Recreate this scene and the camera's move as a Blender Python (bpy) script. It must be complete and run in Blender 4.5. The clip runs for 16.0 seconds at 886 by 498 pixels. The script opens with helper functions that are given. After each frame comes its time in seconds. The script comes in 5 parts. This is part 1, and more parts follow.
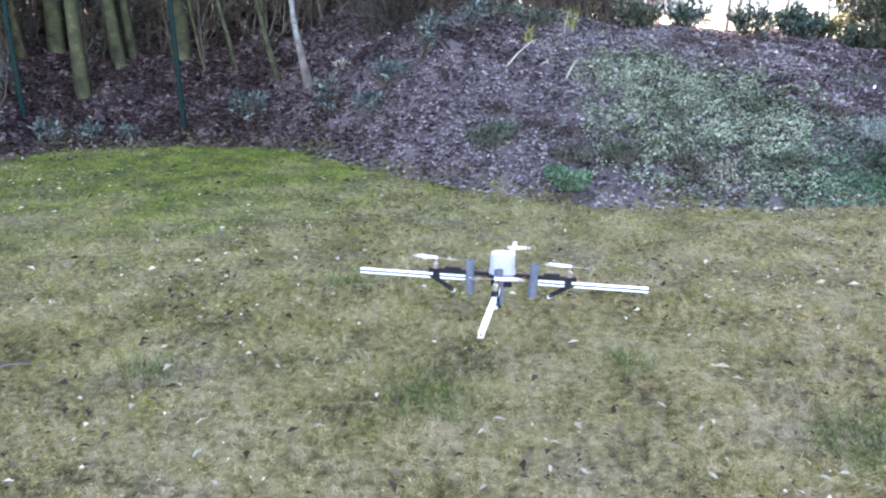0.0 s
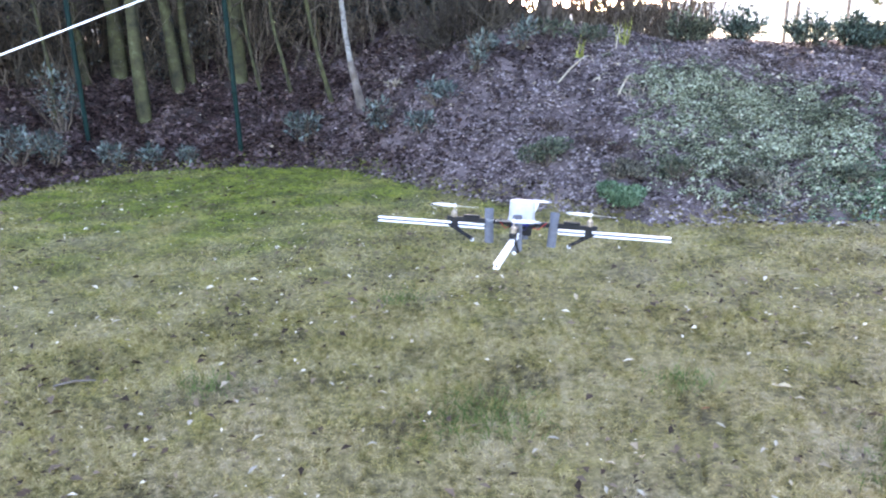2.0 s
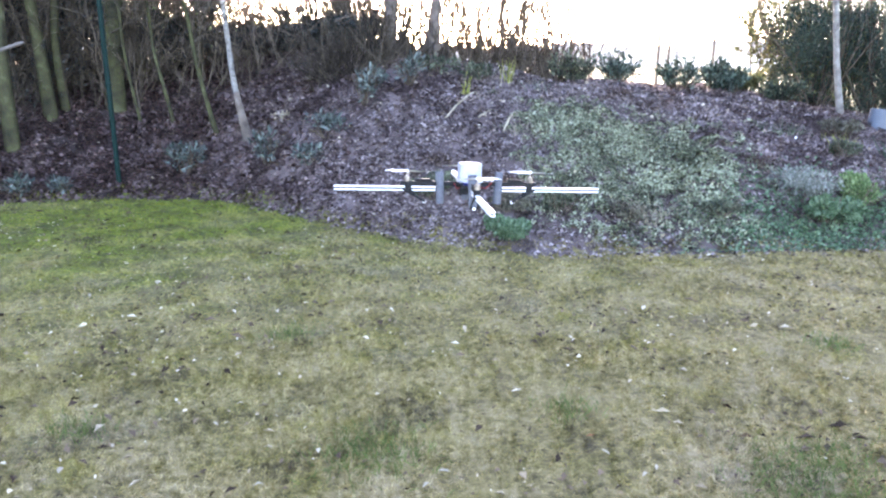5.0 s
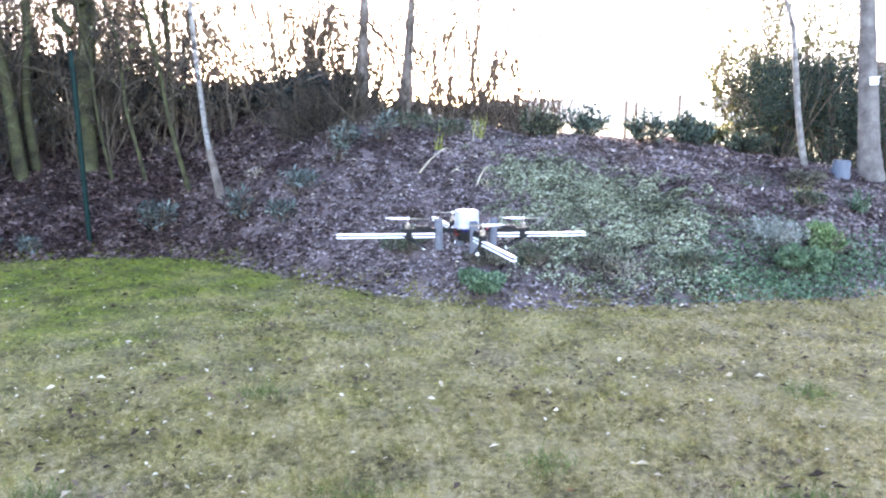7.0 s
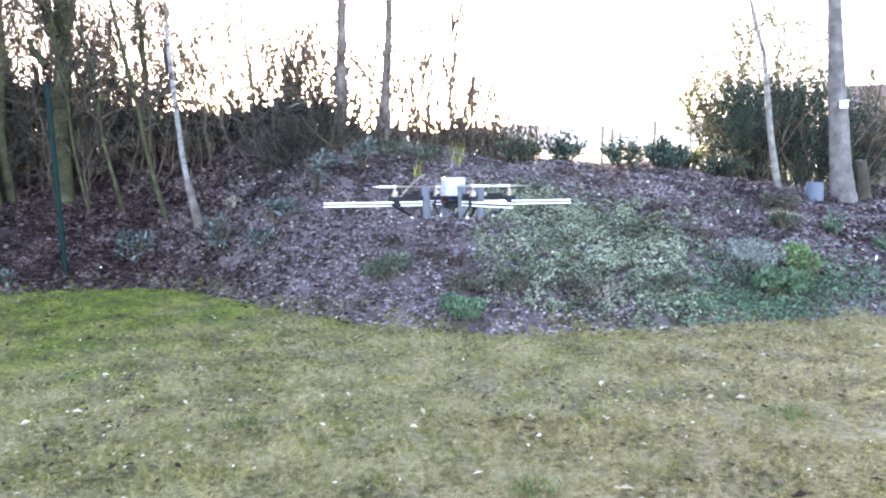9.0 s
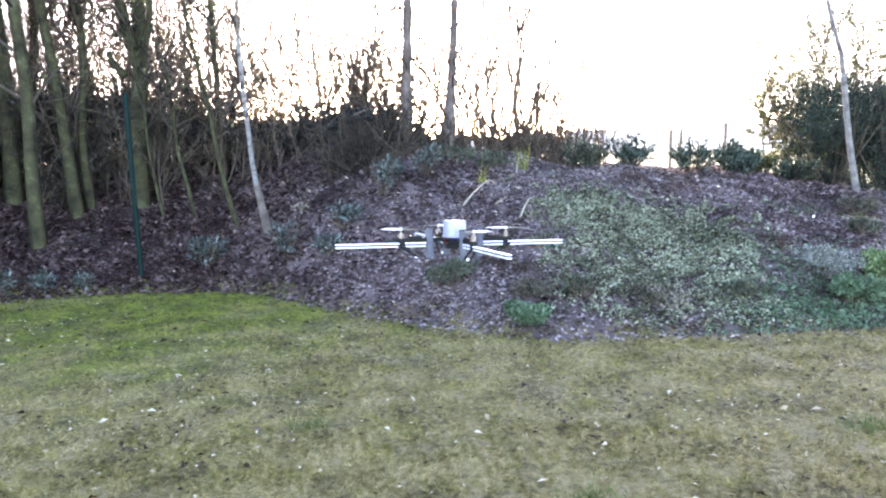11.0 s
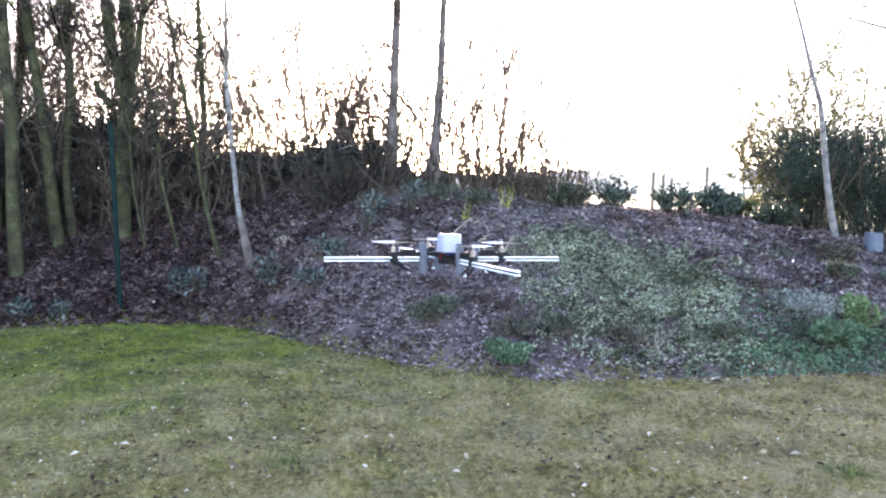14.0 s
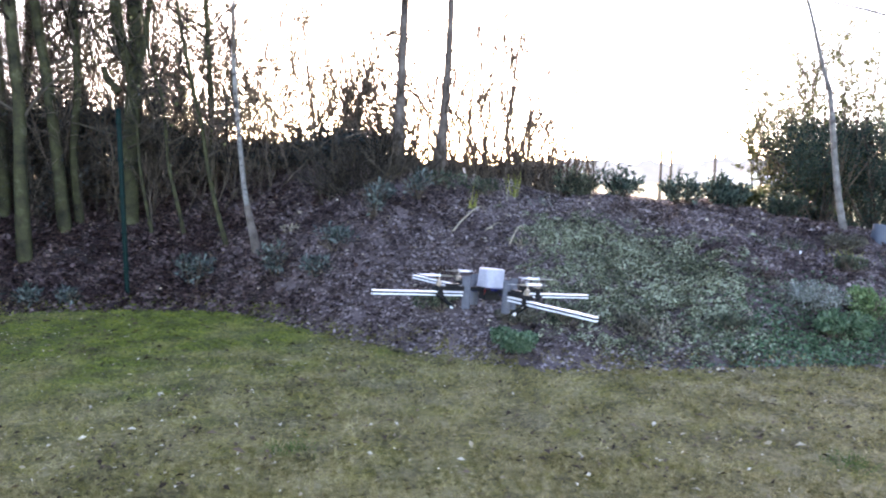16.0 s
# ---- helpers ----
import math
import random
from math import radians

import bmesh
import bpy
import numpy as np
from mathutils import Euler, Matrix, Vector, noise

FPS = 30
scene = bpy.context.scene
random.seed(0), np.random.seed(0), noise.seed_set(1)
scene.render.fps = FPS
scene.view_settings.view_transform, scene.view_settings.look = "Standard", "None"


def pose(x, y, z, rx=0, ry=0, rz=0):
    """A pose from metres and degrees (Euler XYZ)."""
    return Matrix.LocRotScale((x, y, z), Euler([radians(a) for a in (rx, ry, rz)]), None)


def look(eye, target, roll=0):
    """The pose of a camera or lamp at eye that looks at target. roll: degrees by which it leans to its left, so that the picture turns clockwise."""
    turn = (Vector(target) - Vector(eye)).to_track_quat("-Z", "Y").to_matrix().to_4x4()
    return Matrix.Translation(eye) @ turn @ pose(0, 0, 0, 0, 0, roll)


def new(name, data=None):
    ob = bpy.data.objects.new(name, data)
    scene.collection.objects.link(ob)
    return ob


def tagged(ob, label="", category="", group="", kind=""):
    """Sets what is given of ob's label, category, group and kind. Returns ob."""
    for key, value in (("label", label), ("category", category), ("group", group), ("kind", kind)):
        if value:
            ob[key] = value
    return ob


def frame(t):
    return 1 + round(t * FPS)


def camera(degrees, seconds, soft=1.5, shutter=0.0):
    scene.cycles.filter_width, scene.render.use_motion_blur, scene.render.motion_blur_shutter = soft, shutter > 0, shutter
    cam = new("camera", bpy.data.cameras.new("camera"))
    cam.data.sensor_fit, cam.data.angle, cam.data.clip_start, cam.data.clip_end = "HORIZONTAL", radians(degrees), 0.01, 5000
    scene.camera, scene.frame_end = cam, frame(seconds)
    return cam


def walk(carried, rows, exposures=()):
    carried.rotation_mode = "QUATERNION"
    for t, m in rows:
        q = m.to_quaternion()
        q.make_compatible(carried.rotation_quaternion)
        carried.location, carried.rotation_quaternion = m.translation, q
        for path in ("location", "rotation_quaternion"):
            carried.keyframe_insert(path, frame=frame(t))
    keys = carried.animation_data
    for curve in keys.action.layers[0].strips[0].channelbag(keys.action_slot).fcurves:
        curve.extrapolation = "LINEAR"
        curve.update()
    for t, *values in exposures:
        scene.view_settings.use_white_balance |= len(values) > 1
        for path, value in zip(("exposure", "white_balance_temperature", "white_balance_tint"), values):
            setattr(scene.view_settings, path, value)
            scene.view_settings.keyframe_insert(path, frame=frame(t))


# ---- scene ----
cam = camera(58.0, 16.0, soft=2.1, shutter=0.4)
EYE = (0.0, 0.0, 1.6)

CAM_ROWS = (  # seconds, yaw to the left, pitch, roll
    (0, 3.82, -16.67, -0.30), (0.5, 3.92, -16.86, -0.39), (1, 6.31, -16.00, -1.32), (1.5, 7.76, -15.66, -1.88),
    (2, 7.68, -15.33, -1.70), (2.5, 6.00, -15.24, -1.22), (3, 3.89, -15.71, -0.66), (3.5, 2.43, -16.41, -0.43),
    (4, 1.49, -16.74, -0.30), (4.5, 0.11, -15.62, 0.25), (5, -0.53, -13.09, -0.03), (5.2, 0.22, -11.99, -0.52),
    (7.3, -3.11, -9.20, -0.51), (7.5, -3.66, -9.38, -0.46), (8, -5.22, -9.32, -0.06), (8.5, -4.73, -8.04, -0.51),
    (9, -3.87, -7.34, -1.13), (9.5, -2.69, -6.88, -1.45), (10, -1.01, -6.89, -1.46), (10.2, -0.44, -7.00, -1.61),
    (12.3, 1.41, -6.53, -1.28), (12.5, 0.93, -6.60, -1.17), (13, 0.95, -6.01, -0.76), (13.5, 0.13, -4.91, -0.34),
    (14, -0.50, -4.25, -0.18), (14.5, -0.11, -4.11, -0.03), (15, 0.92, -4.89, -0.27), (15.5, 1.02, -5.06, -0.06),
    (16, -0.05, -5.05, 0.21),
)


def aim(yaw, pitch, roll):
    return pose(*EYE, 90 + pitch, 0, yaw) @ pose(0, 0, 0, 0, 0, roll)


walk(cam, [(t, aim(*a)) for t, *a in CAM_ROWS], exposures=((0.0, 4.2, 7200, 27), (4.0, 4.2, 7200, 27), (5.2, 4.33, 7200, 27), (9.0, 4.38, 7200, 26), (10.0, 4.1, 7200, 26), (12.5, 4.15, 7150, 26), (13.5, 4.05, 7150, 26), (14.5, 3.62, 7200, 26), (16.0, 3.48, 7200, 26)))

# ---- daylight: a low hazy sun ahead, behind the wood ----
SUN_BEARING, SUN_HEIGHT = -5.3, 11.0
world = bpy.data.worlds.new("sky")
scene.world = world
world.use_nodes = True
sky = world.node_tree.nodes.new("ShaderNodeTexSky")
sky.sky_type, sky.sun_disc = "NISHITA", False
sky.sun_elevation, sky.sun_rotation = radians(SUN_HEIGHT), radians(SUN_BEARING)
sky.air_density, sky.dust_density, sky.ozone_density = 0.6, 0.7, 1.0
back = world.node_tree.nodes["Background"]
back.inputs["Strength"].default_value = 0.15
world.node_tree.links.new(sky.outputs["Color"], back.inputs["Color"])
sun_data = bpy.data.lights.new("sun", "SUN")
sun_data.energy, sun_data.angle, sun_data.color = 2.0, radians(1.5), (1.0, 0.86, 0.68)
sun = new("sun", sun_data)
b, h = radians(SUN_BEARING), radians(SUN_HEIGHT)
sun.matrix_world = look((30 * math.sin(b) * math.cos(h), 30 * math.cos(b) * math.cos(h), 30 * math.sin(h)), (0, 0, 0))


# ---- materials ----
def surface(name, colours, scale=8.0, rough=0.8, bump=0.3, fine=60.0, vary=0.0, metal=0.0, through_light=0.0, island=True, spec=0.12):
    """A node material: a noise over the given colours, finer noise as grain and relief, and some change from piece to piece."""
    m = bpy.data.materials.new(name)
    m.use_nodes = True
    nt = m.node_tree
    n, link = nt.nodes, nt.links.new
    bsdf = n["Principled BSDF"]
    geo, tex = n.new("ShaderNodeNewGeometry"), n.new("ShaderNodeTexCoord")
    big, small = n.new("ShaderNodeTexNoise"), n.new("ShaderNodeTexNoise")
    big.inputs["Scale"].default_value, small.inputs["Scale"].default_value = scale, fine
    big.inputs["Detail"].default_value, small.inputs["Detail"].default_value = 5, 4
    big.inputs["Roughness"].default_value = 0.65
    for t in (big, small):
        link(tex.outputs["Object"], t.inputs["Vector"])
    ramp = n.new("ShaderNodeValToRGB")
    e = ramp.color_ramp.elements
    while len(e) < len(colours):
        e.new(0.5)
    for k, c in enumerate(colours):
        e[k].position = 0.3 + 0.4 * k / max(1, len(colours) - 1)
        e[k].color = (*c, 1)
    value = big.outputs["Fac"]
    if vary:
        add = n.new("ShaderNodeMath")
        add.operation = "MULTIPLY_ADD"
        info = n.new("ShaderNodeObjectInfo")
        link(geo.outputs["Random Per Island"] if island else info.outputs["Random"], add.inputs[0])
        add.inputs[1].default_value = vary
        shift = n.new("ShaderNodeMath")
        shift.operation = "SUBTRACT"
        link(value, shift.inputs[0])
        shift.inputs[1].default_value = vary / 2
        link(shift.outputs[0], add.inputs[2])
        value = add.outputs[0]
    link(value, ramp.inputs["Fac"])
    grain = n.new("ShaderNodeMix")
    grain.data_type, grain.blend_type = "RGBA", "MULTIPLY"
    grain.inputs["Factor"].default_value = 0.35
    link(ramp.outputs["Color"], grain.inputs["A"])
    grey = n.new("ShaderNodeMapRange")
    grey.inputs["To Min"].default_value, grey.inputs["To Max"].default_value = 0.45, 1.45
    link(small.outputs["Fac"], grey.inputs["Value"])
    link(grey.outputs["Result"], grain.inputs["B"])
    colour = grain.outputs["Result"]
    link(colour, bsdf.inputs["Base Color"])
    bsdf.inputs["Roughness"].default_value, bsdf.inputs["Metallic"].default_value = rough, metal
    bsdf.inputs["Specular IOR Level"].default_value = spec
    if bump:
        relief = n.new("ShaderNodeBump")
        relief.inputs["Strength"].default_value, relief.inputs["Distance"].default_value = bump, 0.01
        link(small.outputs["Fac"], relief.inputs["Height"])
        link(relief.outputs["Normal"], bsdf.inputs["Normal"])
    if through_light:
        leafy, mix = n.new("ShaderNodeBsdfTranslucent"), n.new("ShaderNodeMixShader")
        link(colour, leafy.inputs["Color"])
        mix.inputs["Fac"].default_value = through_light
        link(bsdf.outputs["BSDF"], mix.inputs[1])
        link(leafy.outputs["BSDF"], mix.inputs[2])
        link(mix.outputs["Shader"], n["Material Output"].inputs["Surface"])
    return m


def grassy(name, blades):
    """Winter lawn: clumps of olive, yellow-green and straw grass, grey worn patches, and a mossy stretch by the wood's corner."""
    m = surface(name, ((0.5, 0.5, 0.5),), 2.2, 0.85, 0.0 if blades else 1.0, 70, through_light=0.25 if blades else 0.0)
    n, link = m.node_tree.nodes, m.node_tree.links.new
    geo = next(x for x in n if x.bl_idname == "ShaderNodeNewGeometry")
    grain = next(x for x in n if x.bl_idname == "ShaderNodeMix")

    def noise(scale, detail, rough=0.5):
        t = n.new("ShaderNodeTexNoise")
        t.inputs["Scale"].default_value, t.inputs["Detail"].default_value, t.inputs["Roughness"].default_value = scale, detail, rough
        link(geo.outputs["Position"], t.inputs["Vector"])
        return t.outputs["Fac"]

    def ranged(value, lo, hi, a, b):
        r = n.new("ShaderNodeMapRange")
        for key, v in (("From Min", lo), ("From Max", hi), ("To Min", a), ("To Max", b)):
            r.inputs[key].default_value = v
        link(value, r.inputs["Value"])
        return r.outputs["Result"]

    def maths(kind, a, b, c=None):
        x = n.new("ShaderNodeMath")
        x.operation = kind
        for k, v in enumerate((a, b, c)):
            if isinstance(v, (int, float)):
                x.inputs[k].default_value = v
            elif v is not None:
                link(v, x.inputs[k])
        return x.outputs[0]

    def hues(value, stops):
        r = n.new("ShaderNodeValToRGB")
        e = r.color_ramp.elements
        while len(e) < len(stops):
            e.new(0.5)
        # the turf takes the blades' colours at half value
        for k, (at, c) in enumerate(stops):
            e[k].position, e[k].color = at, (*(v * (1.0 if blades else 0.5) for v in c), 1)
        link(value, r.inputs["Fac"])
        return r.outputs["Color"]

    def blend(factor, a, b):
        x = n.new("ShaderNodeMix")
        x.data_type = "RGBA"
        link(factor, x.inputs["Factor"])
        link(a, x.inputs["A"])
        link(b, x.inputs["B"])
        return x.outputs["Result"]

    tuft = maths("ADD", maths("MULTIPLY", noise(2.4, 4), 0.6), maths("MULTIPLY", noise(19.0, 6, 0.75), 1.2))
    tuft = ranged(tuft, 0.62, 1.16, 0.0, 1.0)
    if blades:
        tuft = maths("ADD", tuft, maths("MULTIPLY_ADD", geo.outputs["Random Per Island"], 0.32, -0.16))
    base = hues(tuft, ((0.08, (0.0749, 0.0551, 0.0291)), (0.32, (0.193, 0.153, 0.0627)), (0.52, (0.321, 0.248, 0.106)), (0.74, (0.428, 0.332, 0.174)), (0.98, (0.48, 0.39, 0.23))))
    # worn greyish patches and single yellow-green ones
    worn = hues(tuft, ((0.08, (0.0963, 0.0745, 0.0582)), (0.5, (0.268, 0.212, 0.162)), (0.95, (0.503, 0.413, 0.342))))
    base = blend(ranged(noise(1.1, 5, 0.65), 0.52, 0.7, 0.0, 0.5), base, worn)
    lush = hues(tuft, ((0.08, (0.0963, 0.0867, 0.0246)), (0.5, (0.262, 0.222, 0.0504)), (0.95, (0.449, 0.357, 0.112))))
    base = blend(ranged(noise(2.9, 6, 0.65), 0.52, 0.68, 0.0, 0.6), base, lush)
    # moss towards the wood's corner
    moss = hues(maths("ADD", maths("MULTIPLY", noise(4.2, 7), 0.6), maths("MULTIPLY", tuft, 0.4)), ((0.3, (0.06, 0.082, 0.026)), (0.48, (0.122, 0.16, 0.024)), (0.66, (0.22, 0.25, 0.03))))
    dist = n.new("ShaderNodeVectorMath")
    dist.operation = "DISTANCE"
    dist.inputs[1].default_value = (-3.4, 8.6, 0)
    link(geo.outputs["Position"], dist.inputs[0])
    near = ranged(maths("MULTIPLY_ADD", noise(1.6, 5), 7.0, dist.outputs["Value"]), 4.6, 7.8, 0.85, 0.0)
    far = ranged(maths("MULTIPLY_ADD", noise(1.3, 5), 7.0, dist.outputs["Value"]), 6.5, 12.5, 0.3, 0.0)
    base = blend(maths("MAXIMUM", near, far), base, moss)
    link(base, grain.inputs["A"])
    return m


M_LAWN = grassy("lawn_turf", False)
M_BLADE = grassy("grass_blade", True)
M_LITTER = surface("leaf_mould", ((0.062, 0.045, 0.043), (0.105, 0.079, 0.074), (0.155, 0.121, 0.113)), 3.0, 0.9, 0.8, 45)
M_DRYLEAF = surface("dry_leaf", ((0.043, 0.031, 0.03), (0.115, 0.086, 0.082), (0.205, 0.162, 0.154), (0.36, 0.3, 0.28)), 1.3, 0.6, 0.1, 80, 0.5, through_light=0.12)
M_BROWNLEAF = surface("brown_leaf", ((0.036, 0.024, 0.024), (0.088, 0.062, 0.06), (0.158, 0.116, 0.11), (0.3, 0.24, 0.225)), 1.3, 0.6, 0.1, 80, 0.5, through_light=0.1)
M_WOODLEAF = surface("wet_brown_leaf", ((0.028, 0.016, 0.015), (0.06, 0.036, 0.033), (0.105, 0.067, 0.061), (0.18, 0.13, 0.118)), 2.0, 0.55, 0.1, 80, 0.6, through_light=0.08)
M_SPECK = surface("dark_leaf", ((0.03, 0.02, 0.013), (0.065, 0.044, 0.03), (0.15, 0.105, 0.07)), 2.0, 0.8, 0.1, 80, 0.6, spec=0.05)
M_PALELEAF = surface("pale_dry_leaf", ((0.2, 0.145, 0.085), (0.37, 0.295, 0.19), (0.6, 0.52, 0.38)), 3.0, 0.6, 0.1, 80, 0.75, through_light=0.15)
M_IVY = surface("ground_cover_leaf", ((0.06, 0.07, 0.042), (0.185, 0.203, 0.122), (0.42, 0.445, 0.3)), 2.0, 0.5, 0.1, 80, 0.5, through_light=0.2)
M_LAUREL = surface("laurel_leaf", ((0.04, 0.055, 0.048), (0.09, 0.115, 0.1), (0.18, 0.215, 0.19)), 3.0, 0.35, 0.1, 50, 0.6, through_light=0.15)
M_GREEN = surface("bright_green_leaf", ((0.046, 0.092, 0.046), (0.095, 0.16, 0.084), (0.17, 0.25, 0.15)), 5.0, 0.5, 0.1, 70, 0.6, through_light=0.25)
M_GREY = surface("grey_green_leaf", ((0.11, 0.12, 0.1), (0.2, 0.22, 0.18), (0.32, 0.34, 0.3)), 5.0, 0.7, 0.1, 70, 0.5, through_light=0.2)
M_DARKGREEN = surface("dark_evergreen_leaf", ((0.018, 0.032, 0.025), (0.036, 0.056, 0.042), (0.065, 0.09, 0.062)), 2.0, 0.5, 0.1, 60, 0.5, through_light=0.15)
M_OLIVE = surface("olive_leaf", ((0.05, 0.06, 0.025), (0.1, 0.11, 0.045), (0.17, 0.17, 0.08)), 2.0, 0.5, 0.1, 60, 0.5, through_light=0.25)
M_SHRUB = surface("shrub_leaf", ((0.026, 0.045, 0.036), (0.055, 0.085, 0.065), (0.12, 0.165, 0.13)), 3.0, 0.4, 0.1, 50, 0.6, through_light=0.15)
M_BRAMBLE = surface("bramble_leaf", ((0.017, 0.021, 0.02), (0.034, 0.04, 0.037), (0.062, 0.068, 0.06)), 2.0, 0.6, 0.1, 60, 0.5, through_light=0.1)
M_DULL = surface("dull_green_leaf", ((0.04, 0.05, 0.035), (0.08, 0.095, 0.06), (0.14, 0.155, 0.1)), 4.0, 0.6, 0.1, 70, 0.5, through_light=0.2)
M_HEATH = surface("heath_leaf", ((0.045, 0.042, 0.032), (0.09, 0.085, 0.062), (0.16, 0.15, 0.11)), 4.0, 0.7, 0.1, 70, 0.5, through_light=0.15)
M_LIME = surface("yellow_green_leaf", ((0.07, 0.12, 0.045), (0.14, 0.22, 0.085), (0.25, 0.34, 0.16)), 5.0, 0.5, 0.1, 70, 0.6, through_light=0.25)
M_RUST = surface("rust_leaf", ((0.2, 0.07, 0.03), (0.34, 0.13, 0.05)), 9.0, 0.6, 0.1, 80)
M_TURFGREEN = surface("fresh_grass", ((0.05, 0.085, 0.02), (0.1, 0.15, 0.035), (0.16, 0.21, 0.06)), 5.0, 0.7, 0.1, 70, 0.5, through_light=0.25)
M_BROWNCLUMP = surface("brown_clump", ((0.03, 0.021, 0.018), (0.058, 0.04, 0.034), (0.1, 0.07, 0.06)), 5.0, 0.8, 0.1, 70, 0.5, through_light=0.1)
M_YELLOW = surface("yellow_green_blade", ((0.2, 0.21, 0.05), (0.32, 0.32, 0.08), (0.42, 0.4, 0.17)), 5.0, 0.5, 0.1, 70, 0.5, through_light=0.3)
M_CANE = surface("dry_cane", ((0.22, 0.185, 0.13), (0.34, 0.295, 0.215), (0.46, 0.41, 0.32)), 7.0, 0.7, 0.2, 90, 0.4, through_light=0.1)
M_BARK = surface("mossy_bark", ((0.016, 0.015, 0.01), (0.036, 0.034, 0.019), (0.056, 0.056, 0.025), (0.1, 0.096, 0.058)), 5.0, 0.9, 0.9, 45)
M_TRUNK = surface("brown_bark", ((0.06, 0.047, 0.038), (0.12, 0.098, 0.08), (0.2, 0.17, 0.14)), 6.0, 0.9, 0.9, 40)
M_GREYBARK = surface("grey_bark", ((0.07, 0.062, 0.055), (0.125, 0.11, 0.098), (0.19, 0.172, 0.152)), 6.0, 0.9, 0.9, 40)
M_PALEBARK = surface("pale_bark", ((0.08, 0.07, 0.06), (0.17, 0.155, 0.135), (0.26, 0.24, 0.21)), 9.0, 0.8, 0.6, 50)
M_TWIG = surface("bare_twig", ((0.045, 0.033, 0.025), (0.09, 0.07, 0.05), (0.15, 0.12, 0.09)), 2.0, 0.85, 0.0, 40, 0.6)
# bare_twig at about half brightness, the wood's shade put into the colour
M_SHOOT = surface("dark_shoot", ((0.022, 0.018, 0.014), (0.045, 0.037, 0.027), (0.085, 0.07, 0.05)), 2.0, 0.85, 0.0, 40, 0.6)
M_SOIL = surface("dark_soil", ((0.022, 0.016, 0.014), (0.045, 0.033, 0.029)), 9.0, 0.95, 0.5, 60)
M_FIELD = surface("winter_field", ((0.12, 0.14, 0.07), (0.2, 0.2, 0.11), (0.28, 0.26, 0.16)), 0.05, 0.9, 0.2, 3.0)


def birch_bark():
    m = surface("birch_bark", ((0.085, 0.075, 0.063), (0.18, 0.17, 0.152), (0.28, 0.266, 0.24)), 9.0, 0.6, 0.4, 60)
    n, link = m.node_tree.nodes, m.node_tree.links.new
    tex = next(x for x in n if x.bl_idname == "ShaderNodeTexCoord")
    flat = n.new("ShaderNodeMapping")
    flat.inputs["Scale"].default_value = (9, 9, 14)
    link(tex.outputs["Object"], flat.inputs["Vector"])
    scar = n.new("ShaderNodeTexNoise")
    scar.inputs["Scale"].default_value, scar.inputs["Detail"].default_value = 1.0, 3
    link(flat.outputs["Vector"], scar.inputs["Vector"])
    cut = n.new("ShaderNodeMapRange")
    cut.inputs["From Min"].default_value, cut.inputs["From Max"].default_value = 0.58, 0.66
    link(scar.outputs["Fac"], cut.inputs["Value"])
    dark = n.new("ShaderNodeMix")
    dark.data_type = "RGBA"
    dark.inputs["B"].default_value = (0.05, 0.045, 0.04, 1)
    link(cut.outputs["Result"], dark.inputs["Factor"])
    grain = next(x for x in n if x.bl_idname == "ShaderNodeMix" and x.blend_type == "MULTIPLY")
    link(grain.outputs["Result"], dark.inputs["A"])
    link(dark.outputs["Result"], n["Principled BSDF"].inputs["Base Color"])
    return m


M_BIRCH = birch_bark()
M_FENCE = surface("green_coated_steel", ((0.002, 0.012, 0.01), (0.003, 0.018, 0.015)), 12.0, 0.6, 0.1, 90, spec=0.1)
M_WHITE = surface("white_aluminium", ((0.72, 0.72, 0.72), (0.82, 0.82, 0.82)), 9.0, 0.35, 0.05, 120, spec=0.5)
M_TUB = surface("white_plastic", ((0.36, 0.37, 0.42), (0.45, 0.46, 0.51)), 20.0, 0.35, 0.05, 90, through_light=0.2, spec=0.5)
M_FOAM = surface("grey_foam", ((0.09, 0.095, 0.11), (0.14, 0.145, 0.16)), 30.0, 0.95, 0.4, 200)
M_BLACK = surface("black_carbon", ((0.004, 0.004, 0.005), (0.01, 0.01, 0.011)), 30.0, 0.5, 0.1, 200, spec=0.2)
M_COPPER = surface("motor_metal", ((0.16, 0.13, 0.1), (0.4, 0.34, 0.27)), 40.0, 0.35, 0.1, 200, metal=0.7, spec=0.5)
M_PROP = surface("propeller_plastic", ((0.6, 0.58, 0.55), (0.75, 0.73, 0.7)), 20.0, 0.4, 0.0, 90, spec=0.5)
M_RED = surface("red_wire", ((0.3, 0.02, 0.02), (0.45, 0.04, 0.03)), 40.0, 0.5, 0.0, 90)
M_BLUE = surface("blue_board", ((0.01, 0.012, 0.06), (0.025, 0.03, 0.12)), 40.0, 0.5, 0.0, 90)
M_TILE = surface("roof_tile", ((0.12, 0.08, 0.065), (0.19, 0.13, 0.105), (0.25, 0.18, 0.15)), 3.0, 0.85, 0.4, 14)
M_RENDER = surface("shed_boards", ((0.1, 0.085, 0.07), (0.16, 0.135, 0.11)), 5.0, 0.9, 0.3, 30)
M_BUCKET = surface("blue_grey_plastic", ((0.04, 0.052, 0.072), (0.062, 0.08, 0.105)), 8.0, 0.5, 0.1, 60, spec=0.5)
M_POST = surface("weathered_wood", ((0.12, 0.09, 0.07), (0.22, 0.18, 0.14)), 14.0, 0.85, 0.5, 60)


